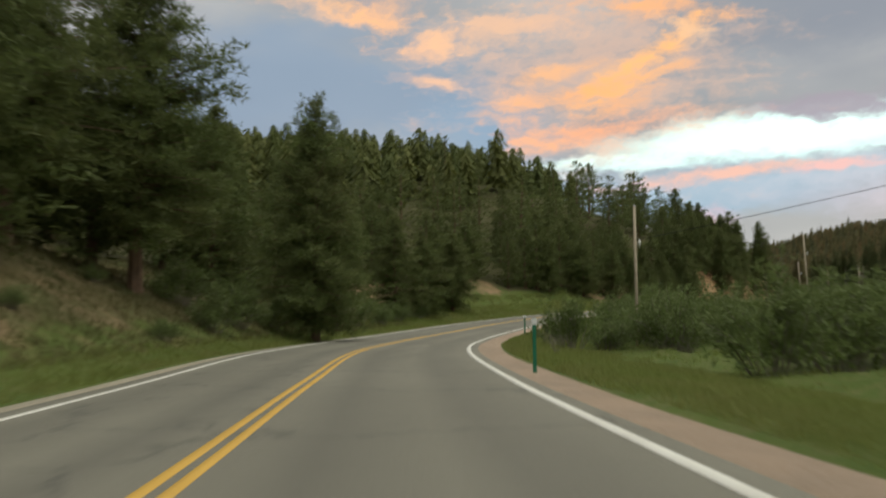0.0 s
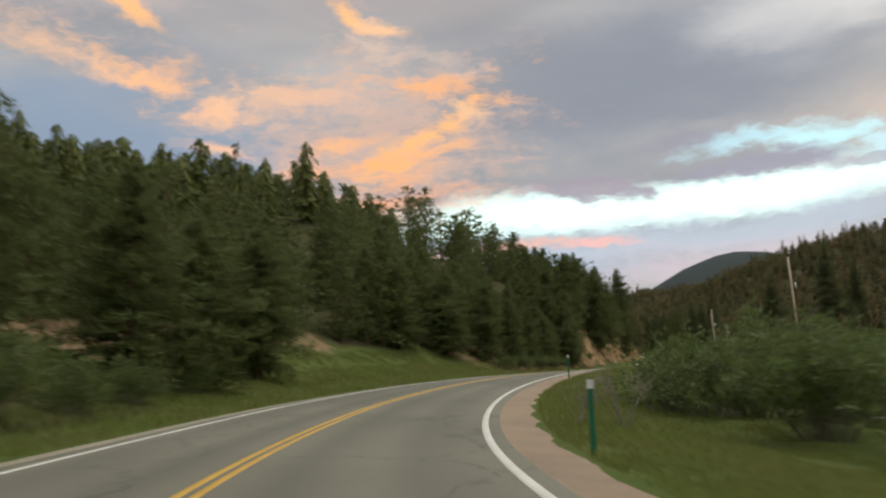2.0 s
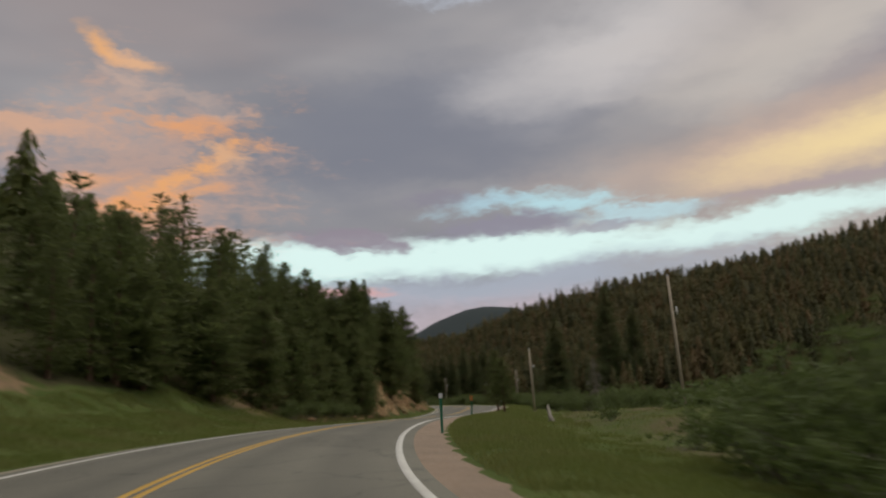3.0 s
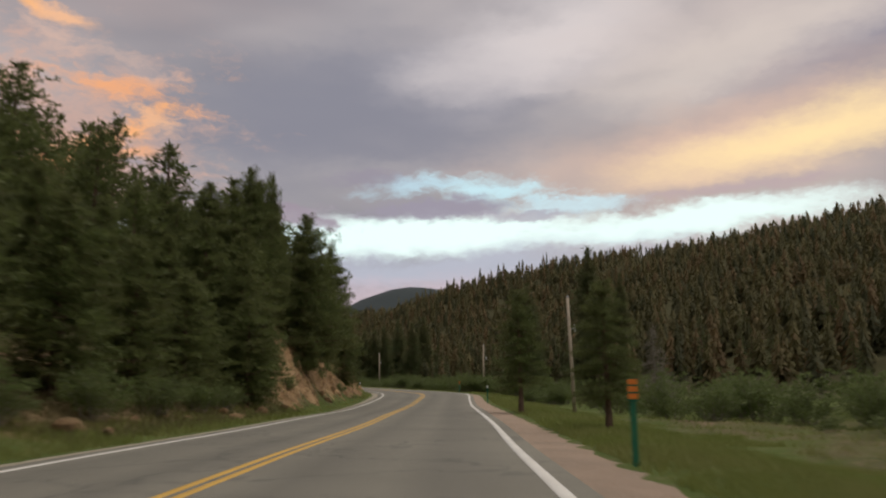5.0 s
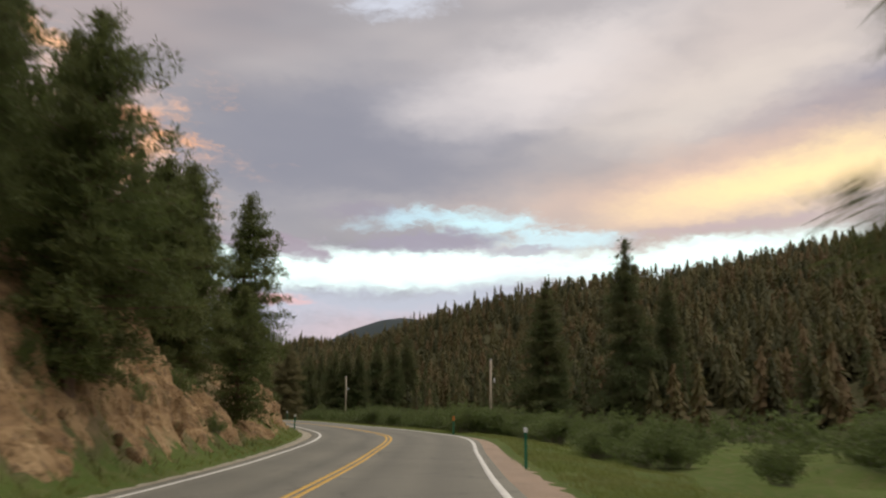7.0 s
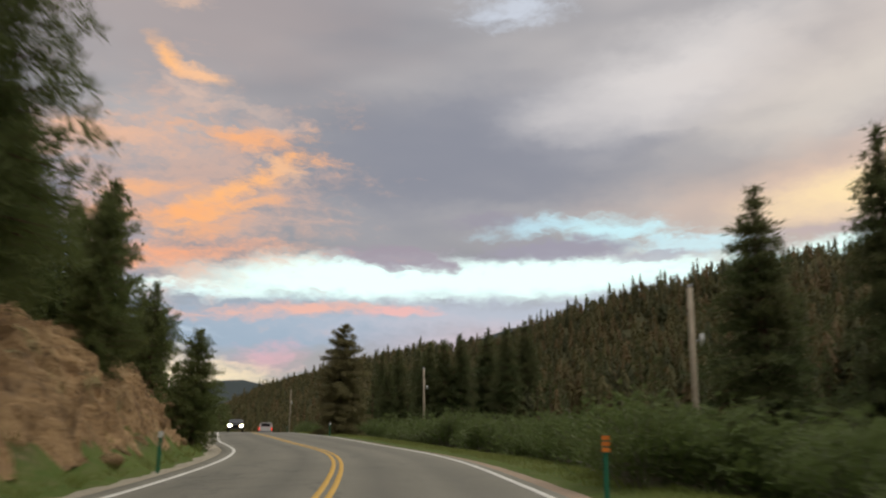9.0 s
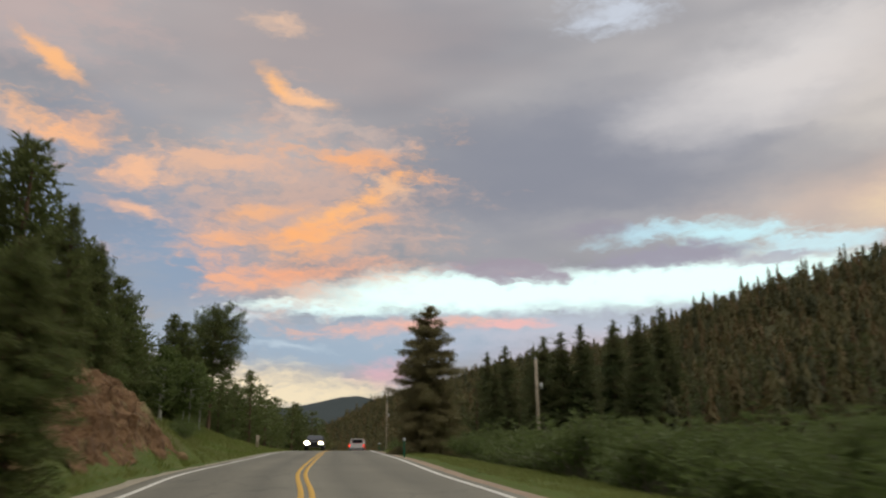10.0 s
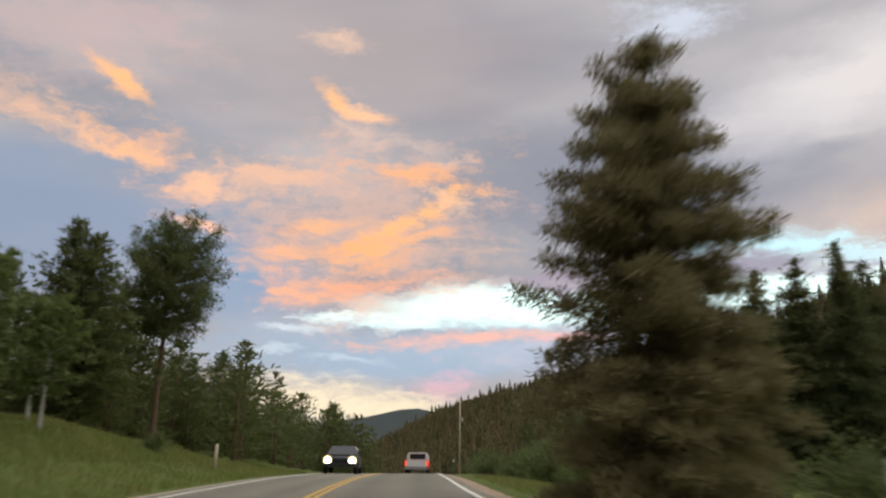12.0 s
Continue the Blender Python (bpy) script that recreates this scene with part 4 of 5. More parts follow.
def forest(name, label, spots, seed, tiers=9, petals=7, low=7.0, high=13.0, slim=0.16, taper=0.9, mat=None):
    """Many far conifers as one mesh: each a spire of drooping boughs."""
    r = np.random.RandomState(seed)
    n = len(spots)
    H = r.uniform(low, high, n) * np.where(r.rand(n) < 0.06, 1.15, 1.0)
    R = H * slim * r.uniform(0.8, 1.3, n)
    tris = []
    for t in range(tiers):
        u0 = t / tiers
        for p in range(petals):
            a = p * 6.2832 / petals + t * 0.7 + r.uniform(-0.4, 0.4, n)
            wide = R * (1 - u0 * 0.95) ** taper * r.uniform(0.6, 1.25, n)
            zt = H * np.minimum(1.0, 0.06 + u0 * 0.94 + 1.7 / tiers * r.uniform(0.85, 1.1, n))
            zb = H * (0.04 + u0 * 0.94) - wide * 0.2 + r.uniform(-0.3, 0.3, n)
            half = 1.75 / petals
            tip = np.stack([spots[:, 0] + r.normal(0, 0.05, n), spots[:, 1] + r.normal(0, 0.05, n), spots[:, 2] + zt], 1)
            lo = np.stack([spots[:, 0] + np.cos(a - half) * wide, spots[:, 1] + np.sin(a - half) * wide, spots[:, 2] + zb], 1)
            hi = np.stack([spots[:, 0] + np.cos(a + half) * wide * 0.9, spots[:, 1] + np.sin(a + half) * wide * 0.9, spots[:, 2] + zb + r.uniform(-0.2, 0.5, n)], 1)
            tris.append(np.stack([lo, hi, tip], 1))
    v = np.concatenate(tris).reshape(-1, 3)
    me = bare(name, v, np.arange(len(v)).reshape(-1, 3), mat or FAR_PINE, True)
    tone = np.clip(np.tile(np.repeat(r.rand(n), 3), tiers * petals) + np.repeat(r.normal(0, 0.09, n * tiers * petals), 3), 0, 1)
    me.attributes.new("tone", "FLOAT", "POINT").data.foreach_set("value", tone.astype(np.float32))
    # soft crowns: the light falls on each tree as on one rounded body
    out = v - np.tile(np.repeat(spots, 3, 0), (tiers * petals, 1))
    out[:, 2] = 0.35 * np.hypot(out[:, 0], out[:, 1]) + 0.25
    out += r.normal(0, 0.12, out.shape)
    out /= np.linalg.norm(out, axis=1)[:, None]
    me.normals_split_custom_set_from_vertices(out.tolist())
    return tagged(new(name, me), label, "forest", kind="stuff")


rng = np.random.RandomState(10)
fx, fy = rng.uniform(80, 262, 31000), rng.uniform(-20, 900, 31000)
edge = np.interp(fy, [0, 100, 200, 300, 900], [71, 84, 112, 130, 130])
keep = (fx > edge + rng.uniform(-6, 6, len(fx))) & (rng.rand(len(fx)) < np.interp(fy, [20, 400, 900], [0.9, 0.7, 0.35]))
fx, fy, edge = fx[keep], fy[keep], edge[keep]
close = (fx < edge + 34) & (fy < 420)
middle = ~close & (fx < edge + 85) & (fy < 420)
spots = np.stack([fx, fy, ground(fx, fy)[0]], 1)
forest("far_forest", "conifer forest covering the long hillside across the valley", spots[~close & ~middle], 1, tiers=5, petals=5, low=2.6, high=4.8, slim=0.26, taper=0.75)
forest("slope_forest", "conifer forest on the lower hillside across the valley", spots[middle], 6, tiers=10, petals=9, low=2.5, high=4.8, slim=0.26, taper=0.75)
forest("creek_forest", "mixed dark conifers at the foot of the hillside", spots[close], 4, tiers=14, petals=9, low=3.0, high=6.0, slim=0.23, taper=0.8)
spots = []
for s in np.arange(-30, 325, 4.6):
    for l in np.arange(44, 125, 4.8):
        spots.append(by_road(s + rng.uniform(-2.2, 2.2), -(l + rng.uniform(-2.2, 2.2))))
spots = np.array(spots)
forest("hill_forest", "pine forest on the hill above the road", np.column_stack([spots, ground(spots[:, 0], spots[:, 1])[0]]), 2, tiers=13, petals=9, low=6.5, high=9.6, slim=0.24, taper=0.5, mat=NEAR_HILL)
ex, ey = rng.uniform(40, 230, 1500), rng.uniform(305, 900, 1500)
forest("valley_forest", "dark woods closing the end of the valley", np.column_stack([ex, ey, ground(ex, ey)[0]]), 3, low=4.5, high=8.0, slim=0.19)


# ---------------------------------------------------------------- poles and posts
def part(name, mesh, parent, label=""):
    ob = new(name, mesh)
    ob.parent = parent
    if label:
        ob["label"] = label
    return ob


def tube(name, points, radii, mat, sides=10):
    """A round bar through points, closed at its ends."""
    bm = bmesh.new()
    rings = []
    for k, p in enumerate(points):
        p = Vector(p)
        d = (Vector(points[min(k + 1, len(points) - 1)]) - Vector(points[max(k - 1, 0)])).normalized()
        q = d.to_track_quat("Z", "Y")
        rings.append([bm.verts.new(p + q @ Vector((math.cos(a) * radii[k], math.sin(a) * radii[k], 0))) for a in (i * 6.28319 / sides for i in range(sides))])
    for a, b in zip(rings, rings[1:]):
        for i in range(sides):
            bm.faces.new((a[i], a[(i + 1) % sides], b[(i + 1) % sides], b[i])).smooth = True
    bm.faces.new(rings[0][::-1])
    bm.faces.new(rings[-1])
    me = bpy.data.meshes.new(name)
    bm.to_mesh(me)
    bm.free()
    me.materials.append(mat)
    return me


def block(name, size, mat, bevel=0.0, at=(0, 0, 0)):
    bm = bmesh.new()
    bmesh.ops.create_cube(bm, size=1)
    bmesh.ops.scale(bm, vec=size, verts=bm.verts)
    if bevel:
        bmesh.ops.bevel(bm, geom=bm.edges[:], offset=bevel, segments=2, affect="EDGES")
    bmesh.ops.translate(bm, vec=at, verts=bm.verts)
    me = bpy.data.meshes.new(name)
    bm.to_mesh(me)
    bm.free()
    me.materials.append(mat)
    return me


def plain(r, g, b, spread=0.12):
    return two_scale((r, g, b, 1), (r * (1 - spread), g * (1 - spread), b * (1 - spread), 1), (r * (1 - 2 * spread), g * (1 - 2 * spread), b * (1 - 2 * spread), 1), 3.0, 30.0)


STEEL = material("galvanised_steel", plain(0.45, 0.46, 0.47), 0.45, metal=0.9)
GREEN_POST = material("green_painted_post", plain(0.02, 0.16, 0.085), 0.5)
WHITE_SHEET = material("white_reflective_sheet", plain(0.8, 0.8, 0.8), 0.35)
ORANGE_SHEET = material("orange_reflective_sheet", plain(0.8, 0.24, 0.04), 0.35)
DARK = material("dark_rubber", plain(0.02, 0.02, 0.022), 0.8)
CABLE = material("black_cable", plain(0.03, 0.03, 0.03), 0.6)


def utility_pole(x, y, top, lean=0.0, arm=True):
    z = ground_z(x, y)
    H = top - z
    pole = tagged(new("utility_pole"), "weathered bare wooden utility pole in the meadow", "utility pole", "utility poles along the road")
    pole.matrix_world = pose(x, y, z, 0, lean, -35)
    part("shaft", tube("shaft", [(0, 0, -0.4), (0, 0, H * 0.5), (0, 0, H)], [0.092, 0.078, 0.064], POLE_WOOD, 12), pole)
    part("pole_cap", tube("pole_cap", [(0, 0, H - 0.01), (0, 0, H + 0.03), (0, 0, H + 0.06)], [0.068, 0.068, 0.03], STEEL, 12), pole)
    if arm:
        part("bracket", tube("bracket", [(0.08, 0, H * 0.72), (0.24, 0, H * 0.73)], [0.018, 0.018], STEEL, 8), pole)
        part("insulator", tube("insulator", [(0.24, 0, H * 0.70), (0.24, 0, H * 0.735), (0.24, 0, H * 0.76)], [0.03, 0.055, 0.03], WHITE_SHEET, 10), pole)
    return pole


for x, y, top, lean in ((10.9, 42.3, 6.5, 0.5), (36.8, 83.3, 10.0, -1.5), (47.1, 110.1, 9.7, -1.5), (74.2, 150.9, 12.4, 0.5), (86.6, 191.0, 15.2, -1.0), (101.2, 267.5, 20.6, 0.0)):
    utility_pole(x, y, top, lean)


def delineator(x, y, high, turned, striped=False):
    post = tagged(new("delineator_post"), "green roadside post with three orange reflector bars" if striped else "green roadside delineator post with white reflector", "roadside post", "delineator posts along the road")
    post.matrix_world = pose(x, y, ground_z(x, y), 0, 0, turned)
    part("post", block("post", (0.075, 0.03, high + 0.3), GREEN_POST, 0.006, (0, 0, high / 2 - 0.15)), post)
    if striped:
        part("backing", block("backing", (0.125, 0.012, 0.28), GREEN_POST, 0.004, (0, -0.022, high - 0.14)), post)
        for k in range(3):
            part("reflector", block("reflector", (0.12, 0.008, 0.066), ORANGE_SHEET, 0.003, (0, -0.033, high - 0.045 - k * 0.088)), post, "orange reflective bar")
    else:
        part("reflector", block("reflector", (0.1, 0.012, 0.13), WHITE_SHEET, 0.004, (0, -0.022, high - 0.07)), post, "white reflective plate")


for s, l, high, striped in ((15.2, 4.3, 1.15, False), (47, 4.9, 1.05, False), (76.8, 4.6, 1.1, False), (97.5, 4.8, 1.05, True), (140.5, 4.6, 1.05, False), (165.4, 4.25, 1.1, True), (172.2, -3.85, 0.95, False), (211.8, 4.1, 1.0, False), (268, 4.6, 1.0, False)):
    x, y = by_road(s, l)
    i = int((s - S_AXIS[0]) / STEP)
    delineator(x, y, high, math.degrees(math.atan2(AHEAD[i, 1], AHEAD[i, 0])) - 90, striped)


# ---------------------------------------------------------------- rock cuts
def rock_cut(s0, s1, reach, rise, seed, label, mat=None):
    """Craggy rock draped over the cut bank: blocks of random depth, fading into the slope at their rim."""
    r = np.random.RandomState(seed)
    sa = np.arange(s0, s1, 0.2)
    va = np.linspace(0, 1, 30)
    seeds = np.column_stack([r.uniform(s0, s1, int((s1 - s0) * 9)), r.uniform(-0.1, 1.1, int((s1 - s0) * 9)) * reach])
    depth = r.uniform(0.0, 1.0, len(seeds)) ** 1.4
    tilt = r.normal(0, 0.25, (len(seeds), 2))
    S, V = np.meshgrid(sa, va, indexing="ij")
    flat_s = S.ravel() + 0.25 * waves(S.ravel() * 3, V.ravel() * 9, 3.0, seed)
    flat_v = V.ravel() * reach + 0.2 * waves(S.ravel() * 3, V.ravel() * 9, 3.0, seed + 1)
    d = (flat_s[:, None] - seeds[None, :, 0]) ** 2 * 0.6 + (flat_v[:, None] - seeds[None, :, 1]) ** 2 * 2.2
    i = d.argmin(1)
    lump = depth[i] * 0.36 + 0.16 * waves(flat_s, flat_v, 4.0, seed + 5) + tilt[i, 0] * (flat_s - seeds[i, 0]) * 0.5 + tilt[i, 1] * (flat_v - seeds[i, 1]) * 0.5 + 0.12 * waves(flat_s, flat_v * 2, 0.9, seed + 2) + r.normal(0, 0.06, S.size)
    edge = np.minimum.reduce([(S.ravel() - s0) / 3.0, (s1 - S.ravel()) / 3.0, V.ravel() * 4.0, (1 - V.ravel()) * 3.5, np.ones(S.size)])
    edge = edge + 0.45 * waves(flat_s, flat_v, 2.6, seed + 3) * (edge < 0.95)
    push = np.where(edge > 0, np.clip(edge, 0, 1) * (0.15 + lump), -0.35 + 0.5 * edge)
    lateral = -(4.75 + V.ravel() * reach)
    k = np.clip(np.round((S.ravel() - S_AXIS[0]) / STEP).astype(int), 0, len(S_AXIS) - 1)
    out = push * 0.5
    l = lateral + out
    x = np.interp(S.ravel(), S_AXIS, CENTRE[:, 0]) + RIGHT[k, 0] * l
    y = np.interp(S.ravel(), S_AXIS, CENTRE[:, 1]) + RIGHT[k, 1] * l
    bx, by = x - RIGHT[k, 0] * out, y - RIGHT[k, 1] * out
    z = ground(bx, by)[0] + push * rise
    grid = np.stack([x, y, z], 1).reshape(len(sa), len(va), 3)
    ob = tagged(new("rock_cut"), label, "rock face", "rock cuts beside the road")
    base = Vector(grid[len(sa) // 2, 0])
    ob.matrix_world = Matrix.Translation(base)
    cuts = [0]
    while cuts[-1] < len(sa) - 1:
        cuts.append(min(len(sa) - 1, cuts[-1] + int(r.randint(14, 34))))
    for p, q in zip(cuts, cuts[1:]):
        part("rock_slab", sheet("rock_slab", grid[p:q + 1] - np.array(base), mat or ROCK, smooth_shade=False), ob)
    return ob


rock_cut(128, 155, 4.8, 0.55, 31, "tan weathered granite cut with dry grass above the road")
rock_cut(157, 189, 3.8, 0.9, 32, "brown fractured rock cut rising above the road")
rock_cut(190, 206, 3.6, 0.8, 33, "low reddish brown rock cut under the pines", RED_ROCK)


def boulder_mesh(seed):
    r = np.random.RandomState(seed)
    bm = bmesh.new()
    bmesh.ops.create_icosphere(bm, subdivisions=2, radius=1.0)
    cuts = r.normal(0, 1, (7, 3))
    cuts /= np.linalg.norm(cuts, axis=1)[:, None]
    for v in bm.verts:
        p = np.array(v.co)
        for c in cuts:
            over = p @ c - 0.72
            if over > 0:
                p = p - c * over * 0.9
        v.co = p * (1 + r.normal(0, 0.03))
    me = bpy.data.meshes.new("boulder")
    bm.to_mesh(me)
    bm.free()
    me.materials.append(ROCK)
    return me


STONES = [boulder_mesh(k) for k in (1, 2, 3)]
rng = np.random.RandomState(21)
for s, l, size in [(a, -(4.7 + rng.uniform(0, 1.2)), rng.uniform(0.12, 0.34)) for a in np.r_[rng.uniform(104, 150, 22), rng.uniform(157, 188, 22), rng.uniform(191, 206, 10)]]:
    x, y = by_road(s, l)
    stone = tagged(new("boulder", STONES[int(rng.randint(3))]), "small tan rock fallen at the foot of the bank", "rock", "fallen rocks")
    stone.matrix_world = pose(x, y, ground_z(x, y) + size * 0.25, rng.uniform(0, 360), rng.uniform(0, 40), rng.uniform(0, 360)) @ Matrix.Diagonal((size * 1.3, size, size * 0.7, 1))


# ---------------------------------------------------------------- dead wood, wire, marker posts
def dead_bush(x, y, size, seed, label):
    r = np.random.RandomState(seed)
    ob = tagged(new("dead_bush"), label, "dead bush", "dead bushes")
    ob.matrix_world = pose(x, y, ground_z(x, y), 0, 0, r.uniform(0, 360))
    for k in range(9):
        a = r.uniform(0, 6.28)
        tip = np.array([math.cos(a) * r.uniform(0.25, 0.7), math.sin(a) * r.uniform(0.25, 0.7), r.uniform(0.6, 1.0)]) * size
        wood = Blades()
        mid = tip * 0.5 + (0, 0, 0.08 * size)
        wood.limb((0, 0, -0.05), mid, 0.01 * size, 0.007 * size, 5)
        wood.limb(mid, tip, 0.007 * size, 0.003, 4)
        for j in range(11):
            q = mid + (tip - mid) * r.uniform(0, 0.8)
            wood.limb(q, q + r.normal(0, 0.2, 3) * size + (0, 0, 0.08 * size), 0.0045 * size, 0.002, 3)
        part("branch", wood.mesh("branch", TWIG), ob)


dead_bush(7.9, 49.6, 1.3, 3, "grey leafless bush among the green willows")
dead_bush(4.4, 23.4, 0.6, 4, "small grey leafless bush in the grass")
dead_bush(7.4, 50.6, 0.9, 5, "grey leafless bush among the green willows")

log = tagged(new("dead_branch"), "pale broken dead branch leaning in the grass", "branch")
log.matrix_world = pose(6.75, 39.3, ground_z(6.75, 39.3), 0, 0, -25)
part("limb", tube("limb", [(0, 0, -0.1), (0.17, 0, 0.6), (0.44, 0, 1.4)], [0.045, 0.036, 0.024], POLE_WOOD, 8), log)
part("limb", tube("limb", [(0, 0.06, 0.0), (0.5, 0.05, 0.34), (1.1, 0, 0.72)], [0.042, 0.036, 0.026], POLE_WOOD, 8), log)

ends = (Vector((10.9, 42.3, 4.75)), Vector((35.0, 10.0, 9.0)))
sag = [ends[0].lerp(ends[1], u) - Vector((0, 0, 2.2 * u * (1 - u))) for u in (k / 20 for k in range(21))]
tagged(new("overhead_wire", tube("overhead_wire", sag, [0.014] * 21, CABLE, 6)), "thin black overhead wire strung from the pole", "wire")
fallen = tagged(new("fallen_log"), "pale weathered log propped up among the meadow shrubs", "log")
fallen.matrix_world = pose(24.9, 78.6, ground_z(24.9, 78.6), 0, 0, 60)
part("trunk", tube("trunk", [(0, 0, 0.1), (0.9, 0.05, 0.45), (1.9, 0, 0.95)], [0.1, 0.085, 0.05], TWIG, 8), fallen)
part("branch", tube("branch", [(0.8, 0.05, 0.4), (1.0, 0.3, 0.1), (1.1, 0.42, -0.1)], [0.04, 0.03, 0.025], TWIG, 6), fallen)
utility_pole(35.0, 10.0, 9.4, 0.5)

for s, l in ((243, -5.6), (244.5, -5.9)):
    x, y = by_road(s, l)
    post = tagged(new("marker_post"), "short weathered wooden post on the grassy bank", "post", "wooden posts")
    post.matrix_world = pose(x, y, ground_z(x, y), 2, 1, 20)
    part("shaft", tube("shaft", [(0, 0, -0.2), (0, 0, 0.5), (0, 0, 1.05)], [0.06, 0.058, 0.055], POLE_WOOD, 8), post)


# ---------------------------------------------------------------- vehicles
def emitter(name, colour, power):
    m = bpy.data.materials.new(name)
    m.use_nodes = True
    n = Net(m.node_tree)
    e = n.node("ShaderNodeEmission")
    e.inputs[0].default_value, e.inputs[1].default_value = colour, power
    n.put(n.node("ShaderNodeOutputMaterial").inputs[0], e.outputs[0])
    return m


def loft(name, sections, mat, bevel=0.04):
    """A closed shell through rectangles (y, half width low, half width high, z low, z high)."""
    bm = bmesh.new()
    rings = []
    for y, wl, wh, zl, zh in sections:
        rings.append([bm.verts.new(p) for p in ((-wl, y, zl), (wl, y, zl), (wl * 1.02, y, zl * 0.45 + zh * 0.55), (wh, y, zh), (-wh, y, zh), (-wl * 1.02, y, zl * 0.45 + zh * 0.55))])
    for a, b in zip(rings, rings[1:]):
        for i in range(6):
            bm.faces.new((a[i], a[(i + 1) % 6], b[(i + 1) % 6], b[i]))
    bm.faces.new(rings[0][::-1])
    bm.faces.new(rings[-1])
    bmesh.ops.recalc_face_normals(bm, faces=bm.faces[:])
    bmesh.ops.bevel(bm, geom=bm.edges[:], offset=bevel, segments=2, affect="EDGES")
    me = bpy.data.meshes.new(name)
    bm.to_mesh(me)
    bm.free()
    me.materials.append(mat)
    return me


RED_PAINT = material("red_car_paint", plain(0.45, 0.09, 0.07, 0.05), 0.3, spec=0.5)
WHITE_PAINT = material("white_car_paint", plain(0.75, 0.74, 0.72, 0.05), 0.3, spec=0.5)
GREY_PAINT = material("grey_car_paint", plain(0.03, 0.032, 0.035, 0.05), 0.3, spec=0.5)
GLASS = material("tinted_glass", plain(0.03, 0.035, 0.04), 0.08, spec=0.6)
TAIL = emitter("tail_lamp", (1.0, 0.05, 0.02, 1), 2.0)
# HALO: yellow glare of the headlights, put into a glowing surface
HALO = emitter("lamp_glare", (1.0, 0.74, 0.36, 1), 1.3)
HEAD = emitter("head_lamp", (1.0, 0.93, 0.75, 1), 120.0)


def wheel(parent, x, y, radius):
    w = part("wheel", tube("wheel", [(x - 0.09, y, radius), (x + 0.09, y, radius)], [radius * 0.6, radius * 0.6], STEEL, 14), parent)
    part("tyre", tube("tyre", [(x - 0.11, y, radius), (x - 0.08, y, radius), (x + 0.08, y, radius), (x + 0.11, y, radius)], [radius * 0.85, radius, radius, radius * 0.85], DARK, 18), w)


def heading(s, flip=False):
    i = int((s - S_AXIS[0]) / STEP)
    return math.degrees(math.atan2(AHEAD[i, 1], AHEAD[i, 0])) - 90 + (180 if flip else 0), CENTRE[i, 2], math.degrees(math.atan2(CENTRE[i + 4, 2] - CENTRE[i - 4, 2], 8 * STEP))


def set_on_road(ob, s, l, flip=False):
    a, z, pitch = heading(s, flip)
    x, y = by_road(s, l)
    ob.matrix_world = pose(x, y, z, -pitch if flip else pitch, 0, a)


truck = tagged(new("pickup_truck"), "white and red pickup truck on the far crest of the road", "truck")
part("body", loft("body", [(-2.6, 0.92, 0.9, 0.5, 1.12), (-0.2, 0.95, 0.92, 0.42, 1.15), (1.2, 0.95, 0.9, 0.42, 1.15), (2.5, 0.9, 0.84, 0.45, 1.02)], RED_PAINT), truck)
part("cab", loft("cab", [(-0.95, 0.86, 0.7, 1.12, 1.78), (0.35, 0.86, 0.7, 1.12, 1.8), (1.15, 0.86, 0.78, 1.12, 1.2)], WHITE_PAINT), truck)
part("rear_window", block("rear_window", (1.24, 0.03, 0.42), GLASS, 0.01, (0, -0.97, 1.47)), truck)
part("tailgate", block("tailgate", (1.6, 0.06, 0.5), WHITE_PAINT, 0.02, (0, -2.63, 0.86)), truck)
part("bumper", block("bumper", (1.8, 0.14, 0.18), STEEL, 0.03, (0, -2.68, 0.5)), truck)
for side in (-1, 1):
    part("tail_light", block("tail_light", (0.14, 0.05, 0.36), TAIL, 0.015, (side * 0.84, -2.62, 0.88)), truck)
    for y in (-1.6, 1.6):
        wheel(truck, side * 0.82, y, 0.36)
set_on_road(truck, 281, 1.75)

sedan = tagged(new("car"), "grey oncoming car with bright headlights switched on", "car")
part("body", loft("body", [(-2.2, 0.84, 0.78, 0.42, 0.9), (-1.0, 0.9, 0.84, 0.32, 0.98), (0.9, 0.9, 0.84, 0.32, 0.98), (2.15, 0.84, 0.74, 0.36, 0.8)], GREY_PAINT, 0.05), sedan)
part("cabin", loft("cabin", [(-1.7, 0.78, 0.72, 0.94, 1.0), (-0.9, 0.78, 0.6, 0.94, 1.44), (0.35, 0.78, 0.6, 0.94, 1.46), (1.25, 0.78, 0.74, 0.94, 0.98)], GLASS, 0.04), sedan)
part("bumper", block("bumper", (1.7, 0.16, 0.22), GREY_PAINT, 0.05, (0, 2.16, 0.45)), sedan)
part("grille", block("grille", (0.8, 0.05, 0.16), DARK, 0.01, (0, 2.2, 0.66)), sedan)
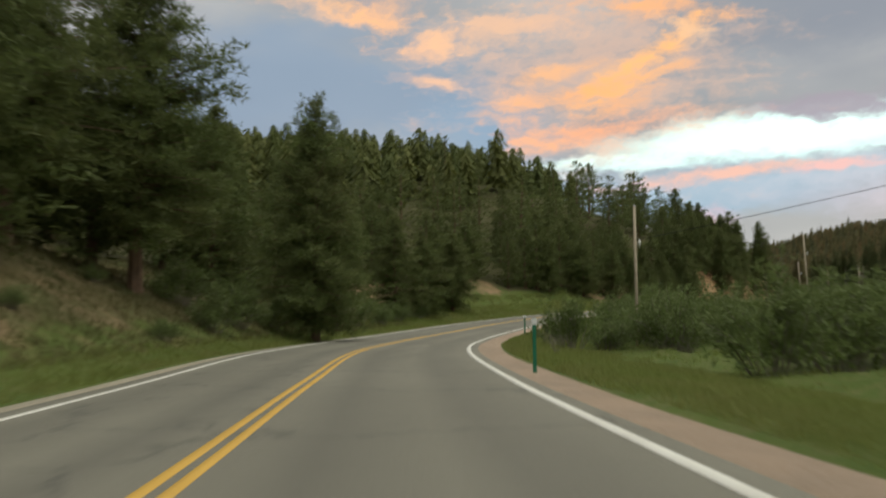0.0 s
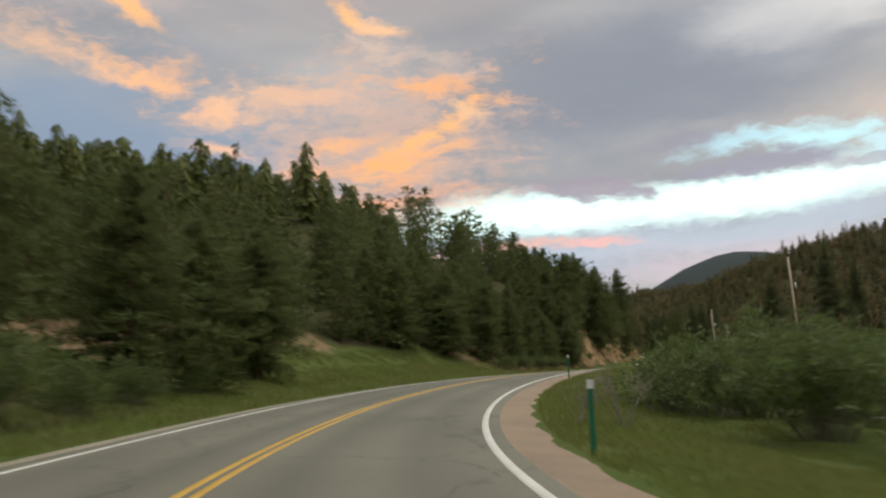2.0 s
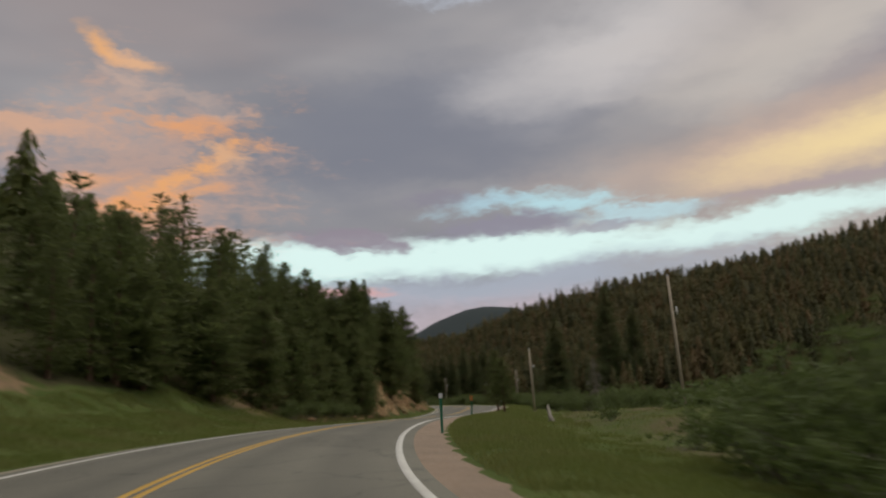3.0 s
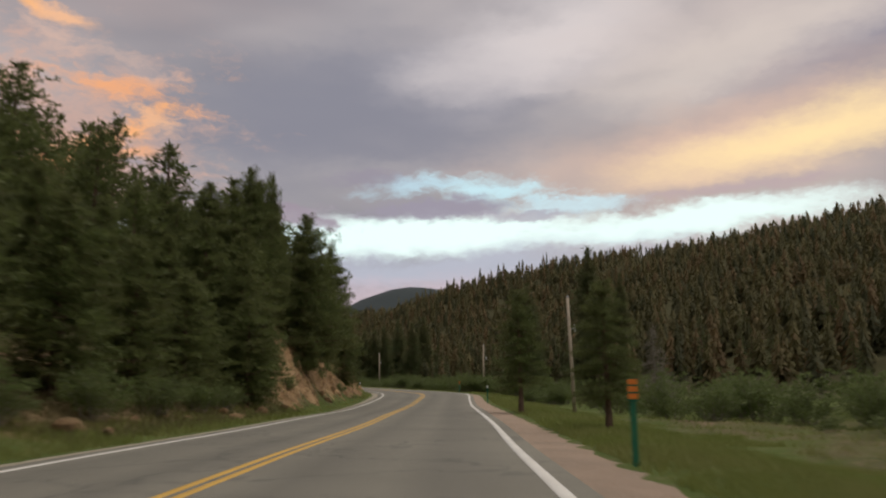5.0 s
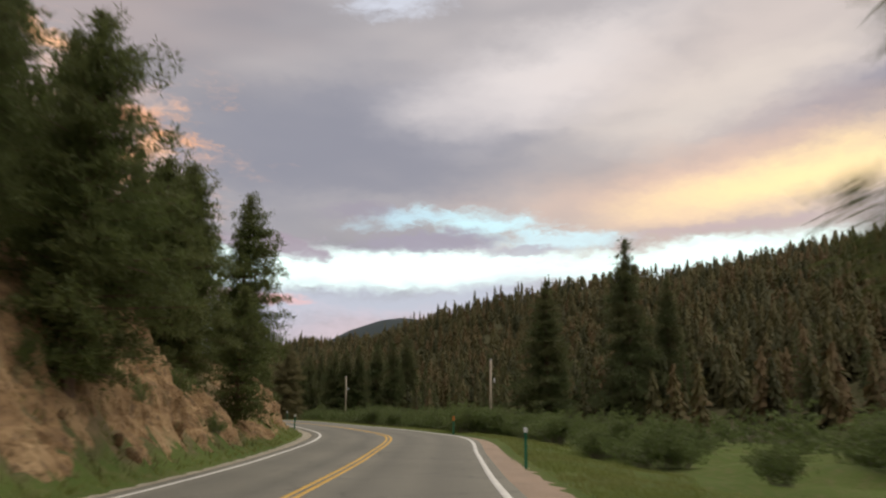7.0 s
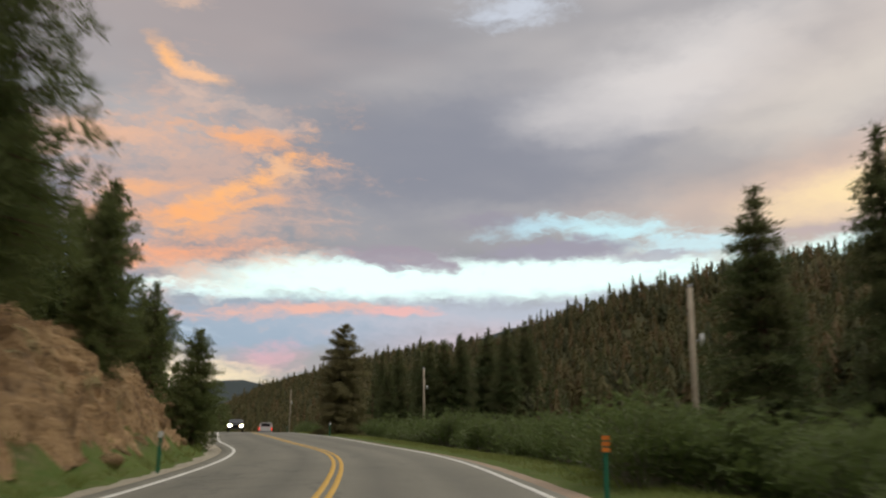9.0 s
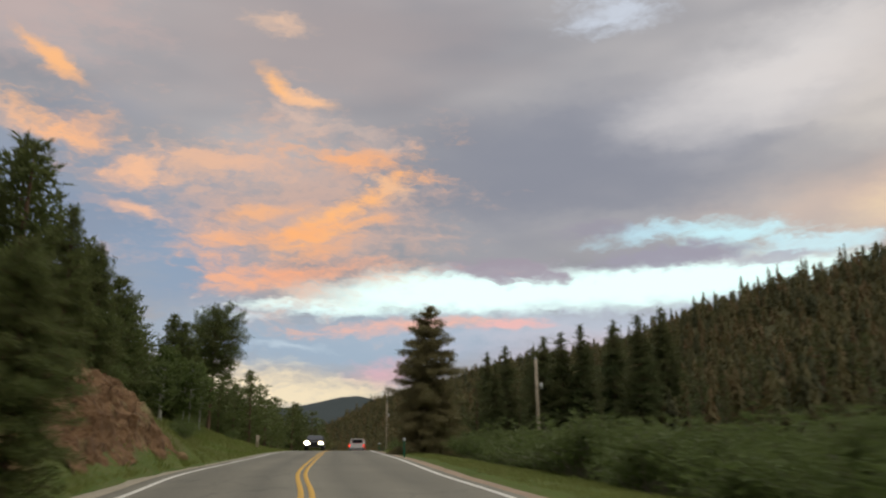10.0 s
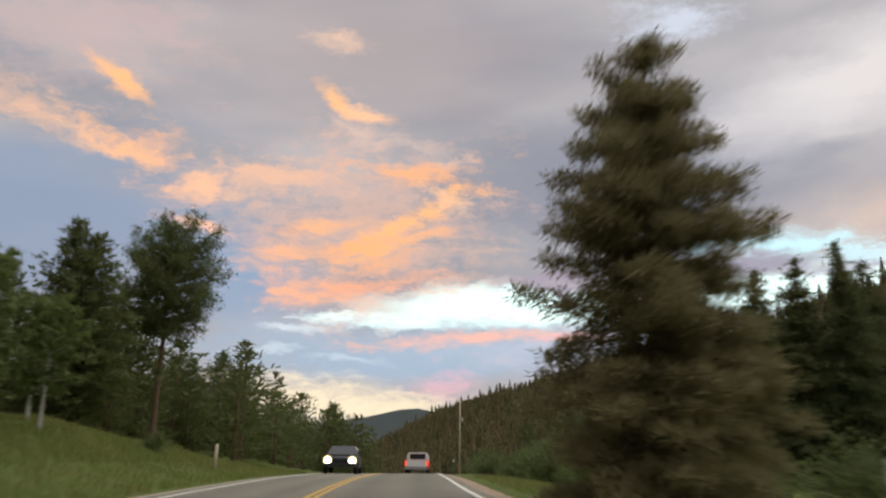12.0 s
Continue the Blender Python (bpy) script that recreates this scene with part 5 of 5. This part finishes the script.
for side in (-1, 1):
    housing = part("headlight", block("headlight", (0.36, 0.1, 0.18), STEEL, 0.03, (side * 0.64, 2.1, 0.68)), sedan)
    part("lens", tube("lens", [(side * 0.64, 2.13, 0.68), (side * 0.64, 2.175, 0.68), (side * 0.64, 2.185, 0.68)], [0.15, 0.145, 0.1], HEAD, 14), housing, "glowing headlight lens")
    # added glare disc behind the lens, wider than the lamp itself
    part("reflector", tube("reflector", [(side * 0.64, 2.1, 0.68), (side * 0.64, 2.15, 0.68), (side * 0.64, 2.16, 0.68)], [0.25, 0.24, 0.16], HALO, 16), housing, "warm glowing disc added as glare around the headlight")
    for y in (-1.35, 1.35):
        wheel(sedan, side * 0.8, y, 0.32)
set_on_road(sedan, 257, -1.7, True)


# ---------------------------------------------------------------- grass
def grass(name, label, s0, s1, l0, l1, count, high, mat, seed):
    r = np.random.RandomState(seed)
    s, l = r.uniform(s0, s1, count), r.uniform(l0, l1, count)
    k = np.clip(np.round((s - S_AXIS[0]) / STEP).astype(int), 0, len(S_AXIS) - 1)
    x = np.interp(s, S_AXIS, CENTRE[:, 0]) + RIGHT[k, 0] * l
    y = np.interp(s, S_AXIS, CENTRE[:, 1]) + RIGHT[k, 1] * l
    keep = waves(x, y, 3.0, seed) + r.uniform(-0.8, 0.8, count) > -0.75
    x, y = x[keep], y[keep]
    z = ground(x, y)[0]
    n = len(x)
    h = high * r.uniform(0.5, 1.3, n)
    a = r.uniform(0, 6.28, n)
    w = 0.007 + 0.016 * h / 0.3
    lean = r.normal(0, 0.35, (n, 2)) * h[:, None]
    b = np.stack([x, y, z - 0.03], 1)
    side = np.stack([np.cos(a) * w, np.sin(a) * w, np.zeros(n)], 1)
    t = np.stack([b - side, b + side, b + np.stack([lean[:, 0], lean[:, 1], h], 1)], 1).reshape(-1, 3)
    return tagged(new(name, bare(name, t, np.arange(len(t)).reshape(-1, 3), mat)), label, "grass", kind="stuff")


grass("verge_grass", "short green grass along the gravel shoulder", 0, 112, 4.8, 9.5, 190000, 0.13, GRASS, 41)
grass("verge_grass", "short green grass along the gravel shoulder", 112, 250, 4.9, 9.0, 90000, 0.12, GRASS, 54)
grass("meadow_grass", "green grass in the meadow beside the road", 0, 130, 9, 26, 90000, 0.14, GRASS, 42)
grass("bank_grass", "green grass at the foot of the bank", 0, 52, -5.8, -4.2, 20000, 0.17, GRASS, 43)
grass("bank_grass", "green grass below the meadow bank", 52, 106, -7.5, -4.2, 44000, 0.17, GRASS, 53)
grass("bank_grass", "sparse grass at the foot of the rock cut", 104, 206, -6.0, -4.2, 30000, 0.2, GRASS, 49)
grass("bank_grass", "green grass at the foot of the bank", 200, 262, -9.0, -4.2, 30000, 0.2, GRASS, 50)
grass("slope_grass", "dry tan grass on the roadside slope", -5, 58, -15, -5.4, 52000, 0.25, DRY_GRASS, 44)
grass("slope_grass", "green grass on the bank below the pines", 56, 104, -11.6, -6.5, 60000, 0.18, GRASS, 45)
grass("slope_grass", "dry grass above the rock cuts", 104, 214, -11, -6.5, 30000, 0.22, DRY_GRASS, 46)
grass("slope_grass", "dry tan grass on the steep bank", 104, 151, -9.5, -4.6, 26000, 0.24, DRY_GRASS, 48)
grass("slope_grass", "green grass on the bank near the aspens", 212, 262, -13, -6.5, 30000, 0.25, GRASS, 47)
